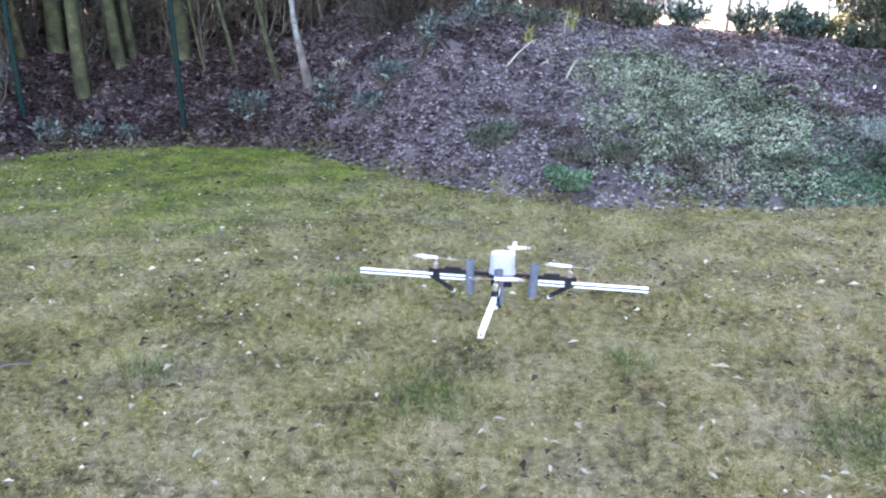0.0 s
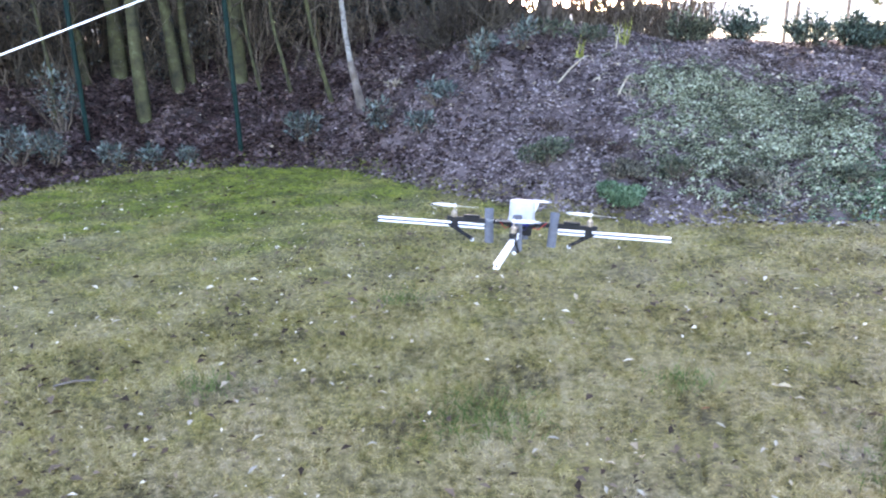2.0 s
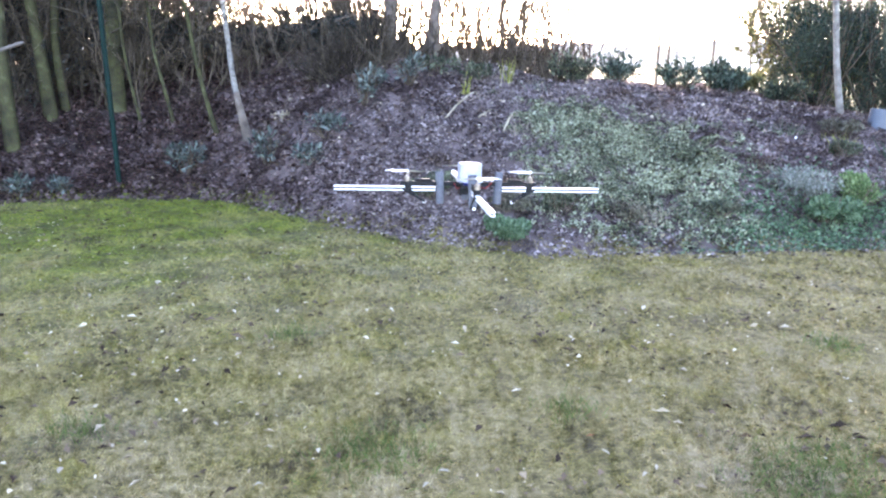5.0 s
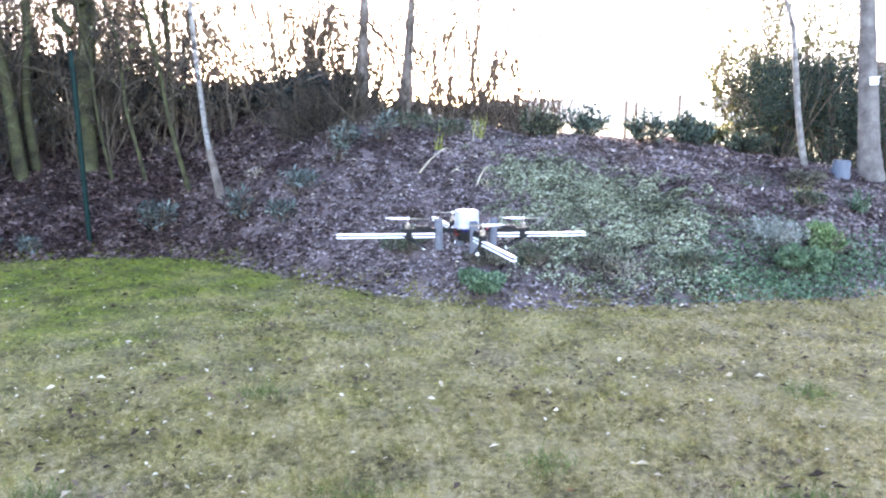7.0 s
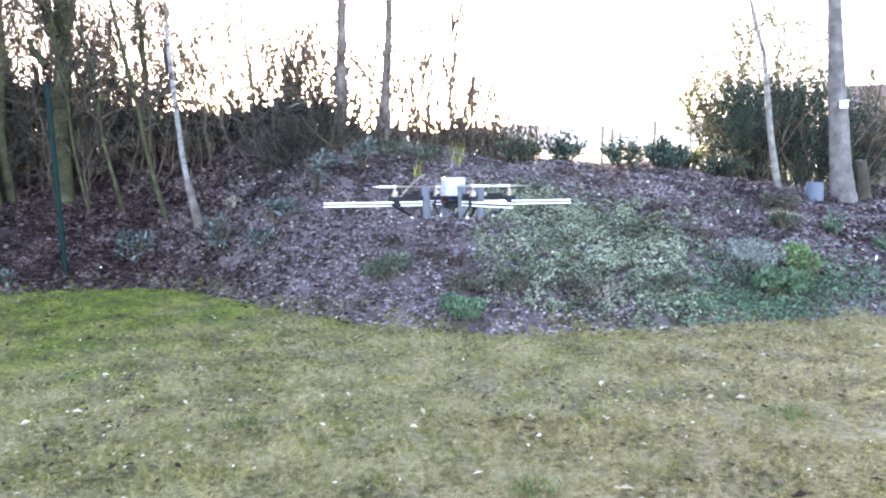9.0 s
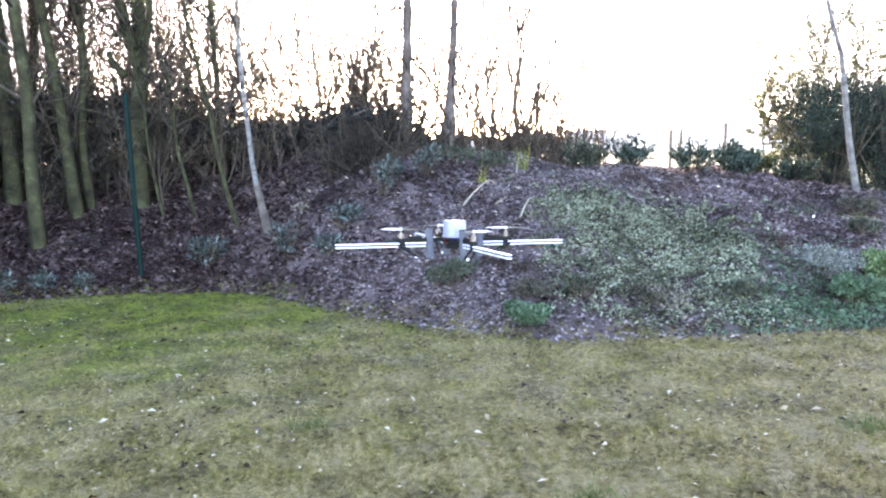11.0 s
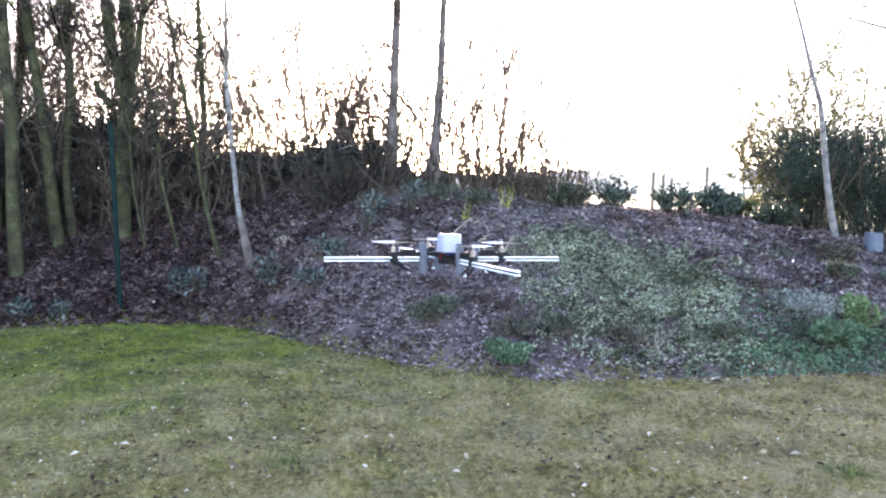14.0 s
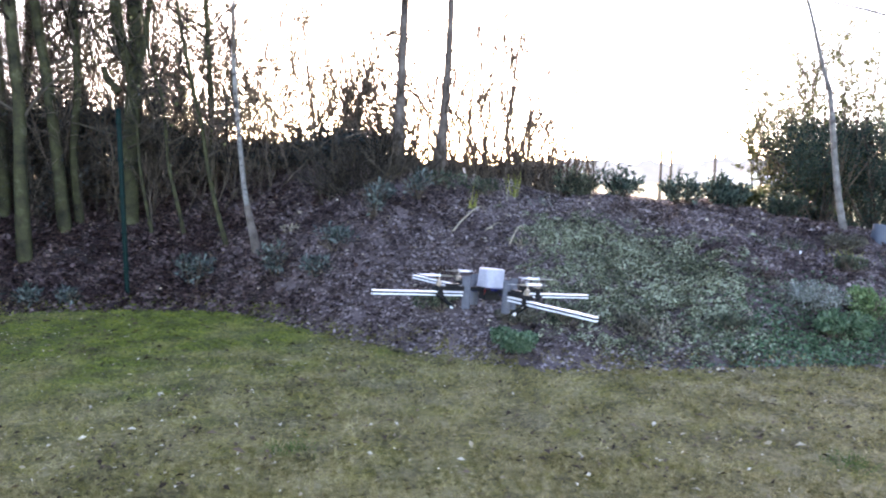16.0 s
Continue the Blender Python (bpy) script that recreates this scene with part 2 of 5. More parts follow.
# ---- mesh helpers ----
def mesh_of(name, verts, faces, materials, smooth=False, slots=None):
    me = bpy.data.meshes.new(name)
    verts, faces = np.asarray(verts, np.float32), np.asarray(faces, np.int32)
    me.vertices.add(len(verts))
    me.vertices.foreach_set("co", verts.ravel())
    k = faces.shape[1]
    me.loops.add(faces.size)
    me.loops.foreach_set("vertex_index", faces.ravel())
    me.polygons.add(len(faces))
    me.polygons.foreach_set("loop_start", np.arange(len(faces), dtype=np.int32) * k)
    for m in materials if isinstance(materials, (list, tuple)) else [materials]:
        me.materials.append(m)
    if slots is not None:
        me.polygons.foreach_set("material_index", np.asarray(slots, np.int32))
    me.update(calc_edges=True)
    me.validate()
    if smooth:
        me.polygons.foreach_set("use_smooth", np.ones(len(faces), bool))
    return me


def solid(name, verts, faces, material, parent=None, label="", smooth=False, slots=None):
    ob = new(name, mesh_of(name, verts, faces, material, smooth, slots))
    if parent:
        ob.parent = parent
    return tagged(ob, label)


def part(name, bm, material, parent, label=""):
    me = bpy.data.meshes.new(name)
    bm.to_mesh(me)
    bm.free()
    me.materials.append(material)
    ob = new(name, me)
    ob.parent = parent
    return tagged(ob, label)


def thing(name, m, label, category, group="", kind=""):
    ob = new(name)
    ob.matrix_world = m
    return tagged(ob, label, category, group, kind)


def merge(*pieces):
    """Several (verts, quads) in one."""
    verts, faces, n = [], [], 0
    for v, f in pieces:
        verts.append(v)
        faces.append(np.asarray(f) + n)
        n += len(v)
    return np.concatenate(verts), np.concatenate(faces)


def frame_of(d):
    d = d / np.linalg.norm(d, axis=-1, keepdims=True)
    ref = np.where(np.abs(d[..., 2:3]) > 0.9, [1.0, 0, 0], [0, 0, 1.0])
    u = np.cross(d, ref)
    u /= np.linalg.norm(u, axis=-1, keepdims=True)
    return u, np.cross(d, u)


def strands(paths, radii, sides=3):
    """Tubes along N paths (N, K, 3) with radii (N, K): verts and quads."""
    paths, radii = np.asarray(paths, float), np.asarray(radii, float)
    n, k, _ = paths.shape
    way = np.gradient(paths, axis=1)
    u, v = frame_of(way)
    a = np.arange(sides) * 2 * np.pi / sides
    ring = paths[:, :, None] + radii[:, :, None, None] * (np.cos(a)[:, None] * u[:, :, None] + np.sin(a)[:, None] * v[:, :, None])
    i, j, s = np.meshgrid(np.arange(n), np.arange(k - 1), np.arange(sides), indexing="ij")
    at = lambda jj, ss: (i * k + jj) * sides + ss % sides
    quads = np.stack([at(j, s), at(j, s + 1), at(j + 1, s + 1), at(j + 1, s)], -1).reshape(-1, 4)
    return ring.reshape(-1, 3), quads


def leaves(rng, places, size, spread=1.0, lean=None, narrow=0.45, facing=None, loose=0.4):
    """Folded leaves, two faces meeting on the midrib: verts and quads (N leaves, one bent quad each)."""
    n = len(places)
    d = rng.normal(size=(n, 3)) * spread
    if lean is not None:
        d = d + lean
    d /= np.linalg.norm(d, axis=1, keepdims=True)
    turn = rng.normal(size=(n, 3)) * (1.0 if facing is None else loose) + (0.0 if facing is None else np.asarray(facing))
    side = np.cross(d, turn)
    side /= np.linalg.norm(side, axis=1, keepdims=True)
    up = np.cross(side, d)
    s = (np.asarray(size) * rng.uniform(0.6, 1.35, n))[:, None]
    base, tip = places, places + d * s
    mid = places + d * s * 0.5 + up * s * 0.12
    verts = np.stack([base, mid + side * s * narrow, tip - up * s * 0.1, mid - side * s * narrow], 1).reshape(-1, 3)
    return verts, np.arange(4 * n).reshape(n, 4)


def grow(rng, start, way, length, radius, bend=0.25, rise=0.1, steps=5):
    """Crooked shoots: paths (N, steps+1, 3) and radii."""
    n = len(start)
    d = way / np.linalg.norm(way, axis=1, keepdims=True)
    pts = [start]
    for _ in range(steps):
        d = d + rng.normal(size=(n, 3)) * bend + [0, 0, rise]
        d /= np.linalg.norm(d, axis=1, keepdims=True)
        pts.append(pts[-1] + d * (length / steps)[:, None])
    paths = np.stack(pts, 1)
    radii = radius[:, None] * np.linspace(1, 0.3, steps + 1)
    return paths, radii


def sprout(rng, paths, radii, each, lo, hi, ratio, wide, bend=0.25, rise=0.1, thin=0.55, steps=4):
    """Side shoots of the given shoots, between the shares lo and hi of their length."""
    n, k, _ = paths.shape
    who = np.repeat(np.arange(n), each)
    at = rng.uniform(lo, hi, len(who)) * (k - 1)
    i = np.minimum(at.astype(int), k - 2)
    f = (at - i)[:, None]
    start = paths[who, i] * (1 - f) + paths[who, i + 1] * f
    along = paths[who, i + 1] - paths[who, i]
    along /= np.linalg.norm(along, axis=1, keepdims=True)
    whole = np.linalg.norm(np.diff(paths, axis=1), axis=2).sum(1)[who]
    way = along + rng.normal(size=(len(who), 3)) * wide
    length = whole * ratio * rng.uniform(0.5, 1.2, len(who))
    radius = radii[who, i] * thin
    return grow(rng, start, way, length, radius, bend, rise, steps)


# ---- the ground: lawn, bank and field in one sheet ----
# bank plan: bearing to the right of +y in degrees, foot of the bank, crest distance, crest height
BANK = ((-180, 60, 90, 0.0), (-75, 40, 60, 0.3), (-52, 9.6, 16.5, 1.2), (-37, 9.5, 16.5, 1.5), (-33, 10.4, 16.5, 1.6), (-28, 10.7, 16.2, 1.65), (-22, 10.4, 15.6, 1.7),
        (-15, 9.9, 14.8, 1.8), (-11.2, 8.9, 13.8, 1.85), (-7.8, 8.05, 12.9, 1.83), (-3, 7.5, 12.1, 1.85), (2, 7.05, 11.4, 1.55), (7.3, 6.75, 11.0, 1.4),
        (12.6, 6.85, 11.0, 1.33), (17, 7.0, 11.2, 1.28), (22, 7.3, 11.5, 1.18), (28, 7.7, 12.0, 0.9), (33, 8.2, 12.4, 0.82), (52, 9.5, 13.5, 0.9),
        (75, 40, 60, 0.3), (180, 60, 90, 0.0))


def bank_at(x, y):
    """Foot, crest distance and crest height of the bank on the bearing of (x, y), and the distance from the origin."""
    b = np.degrees(np.arctan2(x, y))
    t = np.array(BANK)
    foot, crest, high = (sum(np.interp(b + d, t[:, 0], t[:, n]) for d in (-1.2, 0.0, 1.2)) / 3 for n in (1, 2, 3))
    return foot, crest, high, np.hypot(x, y), b


def ground_z(x, y):
    x, y = np.asarray(x, float), np.asarray(y, float)
    foot, crest, high, r, b = bank_at(x, y)
    u = (r - foot) / (crest - foot)
    rise = np.clip(u, 0, 1)
    z = high * rise * (1.45 - 0.45 * rise ** 2)
    keep = np.clip((-b - 2) / 12, 0, 1)          # the wood keeps its height, the open side falls away
    away = np.clip((r - crest) / 14, 0, 1)
    z = z * (1 - (1 - keep) * away * away * (3 - 2 * away))
    lump = 0.05 * np.sin(1.9 * x + 0.7) * np.sin(2.3 * y + 1.1) + 0.03 * np.sin(4.1 * x - 1.3 * y) + 0.022 * np.sin(9.3 * x + 3.1 * y) * np.sin(10.7 * y - 4.0 * x + 0.5)
    return z + lump * np.clip(u * 3, 0, 1) * np.clip((40 - r) / 20, 0, 1)


def build_ground():
    bearings = np.radians(np.concatenate([np.arange(-180, -48, 4.0), np.arange(-48, 48, 0.5), np.arange(48, 180, 4.0)]))
    rings = np.concatenate([[0.4, 1.0, 1.6], np.arange(2.0, 6.4, 0.2), np.arange(6.4, 13.5, 0.09), np.arange(13.5, 24, 0.4), 24 * 1.16 ** np.arange(0, 36)])
    b, r = np.meshgrid(bearings, rings, indexing="ij")
    x, y = r * np.sin(b), r * np.cos(b)
    z = ground_z(x, y)
    rng = np.random.default_rng(3)
    foot = bank_at(x, y)[0]
    z += rng.normal(size=z.shape) * np.where(r > foot, 0.012, 0.004) * (r < 24)
    verts = np.stack([x, y, z], -1).reshape(-1, 3)
    nb, nr = len(bearings), len(rings)
    i, j = np.meshgrid(np.arange(nb), np.arange(nr - 1), indexing="ij")
    k = (i + 1) % nb
    quads = np.stack([k * nr + j, k * nr + j + 1, i * nr + j + 1, i * nr + j], -1).reshape(-1, 4)
    m = np.arange(0, nb, 2)
    middle = np.stack([((m + 2) % nb) * nr, ((m + 1) % nb) * nr, m * nr, np.full(nb // 2, len(verts))], -1)
    verts = np.concatenate([verts, [[0.0, 0.0, 0.0]]])
    quads = np.concatenate([quads, middle])
    centre = verts[quads].mean(1)
    foot, crest, high, rr, bb = bank_at(centre[:, 0], centre[:, 1])
    ragged = 0.12 * np.sin(centre[:, 0] * 5.1) + 0.09 * np.sin(centre[:, 0] * 11.7 + 2) + rng.normal(size=len(centre)) * 0.05
    slots = np.where(rr > foot + ragged, np.where(bb < -14 + ragged * 12, 3, 1), 0)
    slots = np.where((rr > crest + 5) & (bb > -2), 2, slots)
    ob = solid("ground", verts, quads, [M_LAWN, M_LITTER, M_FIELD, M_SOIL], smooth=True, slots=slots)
    return tagged(ob, "patchy winter lawn rising into a leaf-strewn bank", "ground", kind="structure")


build_ground()


# ---- the quadcopter ----
def box_bm(x0, x1, y0, y1, z0, z1, bevel=0.0, segments=2, bm=None):
    bm = bm or bmesh.new()
    made = bmesh.ops.create_cube(bm, size=1, matrix=Matrix.Translation(((x0 + x1) / 2, (y0 + y1) / 2, (z0 + z1) / 2)) @ Matrix.Diagonal((x1 - x0, y1 - y0, z1 - z0, 1)))
    if bevel:
        edges = list({e for v in made["verts"] for e in v.link_edges})
        bmesh.ops.bevel(bm, geom=edges, offset=bevel, segments=segments, affect="EDGES", profile=0.5)
    return bm


def turned(profile, sides=20, m=Matrix.Identity(4), bm=None):
    """A body turned about z from (radius, height) pairs."""
    bm = bm or bmesh.new()
    rings = []
    for r, z in profile:
        rings.append([bm.verts.new(m @ Vector((r * math.cos(a), r * math.sin(a), z))) for a in (2 * math.pi * k / sides for k in range(sides))])
    for lo, hi in zip(rings, rings[1:]):
        for k in range(sides):
            bm.faces.new((lo[k], lo[(k + 1) % sides], hi[(k + 1) % sides], hi[k]))
    if profile[0][0] > 1e-5 and profile[0] != profile[-1]:
        bm.faces.new(rings[0][::-1])
        bm.faces.new(rings[-1])
    return bm


def rod_bm(a, b, r, sides=8, bm=None):
    a, b = Vector(a), Vector(b)
    m = Matrix.Translation(a) @ (b - a).to_track_quat("Z", "Y").to_matrix().to_4x4()
    return turned(((r, 0), (r, (b - a).length)), sides, m, bm)


def tub_bm(half, corner, levels):
    """An upright body with rounded corners: (height, share of its width) from below."""
    bm, rings = bmesh.new(), []
    for z, k in levels:
        ring = []
        for q in range(4):
            for i in range(7):
                a = math.pi / 2 * (q + i / 6)
                cx, cy = ((1, 1), (-1, 1), (-1, -1), (1, -1))[q]
                ring.append(bm.verts.new((k * (cx * (half - corner) + corner * math.cos(a)), k * (cy * (half - corner) + corner * math.sin(a)), z)))
        rings.append(ring)
    for lo, hi in zip(rings, rings[1:]):
        for i in range(28):
            bm.faces.new((lo[i], lo[(i + 1) % 28], hi[(i + 1) % 28], hi[i]))
    bm.faces.new(rings[0][::-1])
    bm.faces.new(rings[-1])
    return bm


PROPS = []


def build_drone():
    d = thing("quadcopter", pose(0, 4, 1), "home-built quadcopter with white beams and grey foam tubes, flying", "drone")
    bm = turned(((0.0, -0.012), (0.07, -0.012), (0.075, -0.008), (0.075, 0.006), (0.07, 0.01), (0.0, 0.01)), 8)
    part("hub_plate", bm, M_BLACK, d, "black plate")
    tub = part("tub", tub_bm(0.065, 0.04, ((0.03, 1.0), (0.1, 0.97), (0.118, 0.96), (0.124, 0.93), (0.126, 0.87))), M_TUB, d, "white translucent plastic tub turned upside down")
    part("rim", tub_bm(0.069, 0.043, ((0.022, 1.0), (0.031, 1.0))), M_TUB, tub)
    part("circuit_board", box_bm(-0.045, 0.045, -0.09, -0.06, 0.008, 0.022, 0.002, 1), M_BLUE, d, "blue circuit board")
    part("battery", box_bm(-0.055, 0.055, -0.03, 0.03, -0.05, -0.014, 0.005, 2), M_BLACK, d, "dark battery pack strapped below")
    for k in range(6):
        a = k * 1.1 + 0.3
        p = Vector((0.06 * math.cos(a), 0.06 * math.sin(a), -0.006))
        q = Vector((0.13 * math.cos(a * 1.07), 0.13 * math.sin(a * 1.07), 0.02))
        bm = rod_bm(p, (p + q) / 2 + Vector((0, 0, -0.02)), 0.002, 6)
        rod_bm((p + q) / 2 + Vector((0, 0, -0.02)), q, 0.002, 6, bm)
        part("wire", bm, M_RED if k % 2 else M_BLUE, d)
    for k in range(4):
        q = pose(0, 0, 0, 0, 0, 90 * k - (2.6 if k % 2 else 0))
        end = 0.9 if k % 2 else 0.75  # the fore and aft beams are longer

        def put(name, bm, material, parent=d, label=""):
            bm.transform(q)
            return part(name, bm, material, parent, label)

        arm = put("arm", box_bm(0.05, 0.385, -0.0115, 0.0115, -0.003, 0.021, 0.002, 1), M_BLACK, d, "black square arm")
        put("speed_controller", box_bm(0.215, 0.3, -0.015, 0.015, 0.021, 0.034, 0.003, 1), M_BLACK, arm)
        # a beam of two white flanges on a narrow dark web
        beam = put("beam", box_bm(0.19, end, -0.012, 0.012, -0.016, -0.008, 0.001, 1), M_WHITE, d, "white aluminium beam")
        put("lower_flange", box_bm(0.19, end, -0.012, 0.012, -0.033, -0.025, 0.001, 1), M_WHITE, beam)
        put("web", box_bm(0.192, end - 0.002, -0.003, 0.003, -0.025, -0.016), M_BLACK, beam)
        put("clamp", box_bm(0.325, 0.36, -0.016, 0.016, -0.037, 0.02, 0.003, 1), M_BLACK, d)
        wall = ((0.013, 0.075), (0.023, 0.075), (0.0235, 0.072), (0.0235, -0.1), (0.023, -0.103), (0.013, -0.103), (0.013, 0.075))
        put("foam_tube", turned(wall, 20, Matrix.Translation((0.165, 0, 0)) @ pose(0, 0, 0, 2 * (k - 1.5), 3, 0)), M_FOAM, d, "grey pipe-foam tube")
        bm = turned(((0.0, 0.015), (0.014, 0.015), (0.0155, 0.02), (0.0155, 0.042), (0.012, 0.05), (0.004, 0.052), (0.003, 0.083), (0.0, 0.083)), 16, Matrix.Translation((0.348, 0, 0)))
        motor = put("motor", bm, M_COPPER, d, "brass-coloured motor")
        put("motor_mount", turned(((0.0, -0.02), (0.012, -0.02), (0.018, 0.0), (0.018, 0.016), (0.0, 0.016)), 12, Matrix.Translation((0.348, 0, 0))), M_BLACK, motor)
        bm = rod_bm((0.375, 0.016, -0.02), (0.25, 0.022, -0.09), 0.006)
        rod_bm((0.335, 0.016, -0.02), (0.29, 0.02, -0.068), 0.005, 6, bm)
        rod_bm((0.375, -0.016, -0.02), (0.25, -0.022, -0.09), 0.005, 6, bm)
        rod_bm((0.25, 0.022, -0.09), (0.25, -0.022, -0.09), 0.005, 6, bm)
        leg = put("leg", bm, M_BLACK, d, "black slanting strut")
        put("foot", turned(((0.0, -0.104), (0.009, -0.102), (0.011, -0.095), (0.007, -0.087), (0.0, -0.086)), 10, Matrix.Translation((0.25, 0.0, 0))), M_WHITE, leg)
        # two-bladed propeller, twisted towards the tips
        bm = turned(((0.0, -0.006), (0.008, -0.006), (0.008, 0.006), (0.004, 0.01), (0.0, 0.01)), 12)
        for side in (1, -1):
            last = None
            for i in range(9):
                r = 0.006 + 0.121 * i / 8
                wide = 0.004 + 0.011 * math.sin(math.pi * min(1, 0.15 + 0.8 * i / 8))
                twist = radians(28 - 20 * i / 8) * (1 if k % 2 else -1)
                ring = []
                for s, thick in ((-1, 0.0), (0, 0.0014), (1, 0.0), (0, -0.0008)):
                    ring.append(bm.verts.new((side * r, side * s * wide * math.cos(twist), s * wide * math.sin(twist) + thick)))
                if last:
                    for j in range(4):
                        bm.faces.new((last[j], last[(j + 1) % 4], ring[(j + 1) % 4], ring[j]))
                else:
                    bm.faces.new(ring)
                last = ring
            bm.faces.new(last[::-1])
        bmesh.ops.recalc_face_normals(bm, faces=bm.faces)
        prop = part("propeller", bm, M_PROP, d, "pale two-bladed propeller, spinning")
        at = q @ Vector((0.348, 0, 0.076))
        prop.location = at
        PROPS.append((prop, at, 1 if k % 2 else -1))
    return d


drone = build_drone()

DRONE_ROWS = (  # seconds, place, tilt about x and y, yaw
    (0, 0.042, 3.962, 0.268, -3.8, 2.1, -3.4), (0.5, -0.021, 3.895, 0.336, -3.8, 2.9, -2.4),
    (1, -0.133, 3.848, 0.489, -4.9, 4.8, -2.6), (1.5, -0.185, 3.890, 0.578, -5.2, 5.9, -3.2),
    (2, -0.132, 4.008, 0.622, -4.0, 3.7, -2.2), (2.5, -0.052, 4.100, 0.613, -3.8, 3.3, -0.1),
    (3, 0.021, 4.291, 0.495, -3.8, 4.0, 1.8), (3.5, 0.085, 4.399, 0.450, -2.4, 3.2, 3.6),
    (4, 0.137, 4.488, 0.539, -1.0, 3.7, 5.5), (4.5, 0.188, 4.505, 0.697, -0.4, 1.3, 6.8),
    (5, 0.187, 4.438, 0.934, -1.3, 1.9, 7.1), (5.2, 0.174, 4.402, 1.008, -1.9, 2.7, 7.2),
    (7.3, 0.379, 4.579, 0.957, -0.4, 1.7, 13.3), (7.5, 0.418, 4.569, 0.992, -1.3, 1.3, 12.8),
    (8, 0.496, 4.526, 1.150, -2.8, -1.0, 14.5), (8.5, 0.478, 4.537, 1.271, -1.8, -0.0, 14.1),
    (9, 0.375, 4.579, 1.294, -2.7, 1.5, 15.1), (9.5, 0.248, 4.737, 1.213, -1.6, 2.6, 15.9),
    (10, 0.135, 4.902, 1.087, -1.4, 1.8, 17.1), (12.3, -0.028, 4.940, 1.054, -0.7, 3.1, 23.7),
    (12.5, 0.030, 4.938, 1.067, -0.6, 2.4, 22.7), (13, 0.115, 4.846, 1.184, -0.4, 1.7, 21.6),
    (13.5, 0.132, 4.740, 1.262, -0.3, 1.8, 21.9), (14, 0.075, 4.671, 1.215, 0.1, 2.1, 23.6),
    (14.5, -0.014, 4.555, 1.100, 0.2, 3.1, 26.1), (15, -0.051, 4.444, 1.012, -0.2, 5.0, 30.0),
    (15.5, 0.029, 4.421, 0.984, 0.5, 5.5, 31.8), (16, 0.270, 4.470, 0.970, 0.5, 5.4, 32.9),
)



# ---- trees ----
def down(x, y):
    return float(ground_z(x, y))


def tube_part(name, path, radii, material, parent, sides=14, label="", rng=None):
    """One tapered limb or trunk through the given points, with a lumpy skin and closed top."""
    path, radii = np.array(path, float), np.array(radii, float)
    n = len(path)
    t = np.linspace(0, n - 1, (n - 1) * 7 + 1)
    p = np.stack([np.interp(t, np.arange(n), path[:, k]) for k in range(3)], 1)
    for _ in range(4):
        p[1:-1] = (p[:-2] + 2 * p[1:-1] + p[2:]) / 4
    r = np.interp(t, np.arange(n), radii)
    v, f = strands(p[None], r[None], sides)
    if rng is not None:
        ring = v.reshape(len(t), sides, 3)
        lump = 1 + 0.09 * np.sin(np.arange(sides) * 2.1 + np.sin(t * 0.9)[:, None] * 1.5) + rng.normal(size=(len(t), sides)) * 0.03
        v = (p[:, None] + (ring - p[:, None]) * lump[..., None]).reshape(-1, 3)
    return solid(name, v, f, material, parent, label, smooth=True)


def bare_tree(name, x, y, path, radii, material, label, seed, limbs=14, span=(0.25, 0.98), reach=1.6, twigs=6, fine=5, thick=0.022, wide=0.9, rise=0.12, category="tree", group="", leaf=0, twig=None):
    """A trunk along path (offsets from the foot), limbs, twigs and, where some hang on, dry leaves."""
    rng = np.random.default_rng(seed)
    ob = thing(name, pose(x, y, down(x, y) - 0.05), label, category, group)
    path = np.array(path, float)
    r = np.array(radii, float)
    tube_part("trunk", path, r, material, ob, rng=rng)
    if limbs:
        t = np.sort(rng.uniform(span[0], span[1], limbs)) * (len(path) - 1)
        start = np.stack([np.interp(t, np.arange(len(path)), path[:, k]) for k in range(3)], 1)
        a = rng.uniform(0, 2 * np.pi, limbs)
        way = np.stack([np.cos(a), np.sin(a), rng.uniform(0.2, 1.1, limbs)], 1)
        base = np.minimum(np.interp(t, np.arange(len(path)), r) * 0.5, thick)
        p0, r0 = grow(rng, start, way, reach * rng.uniform(0.5, 1.1, limbs), base, 0.22, rise, 6)
        p1, r1 = sprout(rng, p0, r0, twigs, 0.2, 1.0, 0.5, wide, 0.25, 0.1)
        p2, r2 = sprout(rng, p1, r1, fine, 0.15, 1.0, 0.5, wide, 0.3, 0.05, steps=3)
        tw = 0.0035
        v, f = merge(strands(p0, np.maximum(r0, 0.0075), 5), strands(p1, np.maximum(r1, 0.006), 3), strands(p2, np.maximum(r2, tw), 3))
        solid("crown", v, f, twig or M_TWIG, ob, "bare winter twigs")
        if leaf:
            ends = p2[:, 1:].reshape(-1, 3)
            pick = ends[rng.integers(0, len(ends), leaf)]
            v, f = leaves(rng, pick, 0.05)
            solid("foliage", v, f, M_OLIVE, ob, "sparse withered leaves")
    return ob


def straight(h, r, lean=(0.0, 0.0), n=5, wob=0.03, seed=0):
    rng = np.random.default_rng(seed)
    k = np.linspace(0, 1, n)
    path = np.stack([lean[0] * k + rng.normal(size=n) * wob * (k > 0), lean[1] * k + rng.normal(size=n) * wob * (k > 0), h * k], 1)
    return path, r * (1 - 0.62 * k) * np.where(k == 0, 1.14, 1)


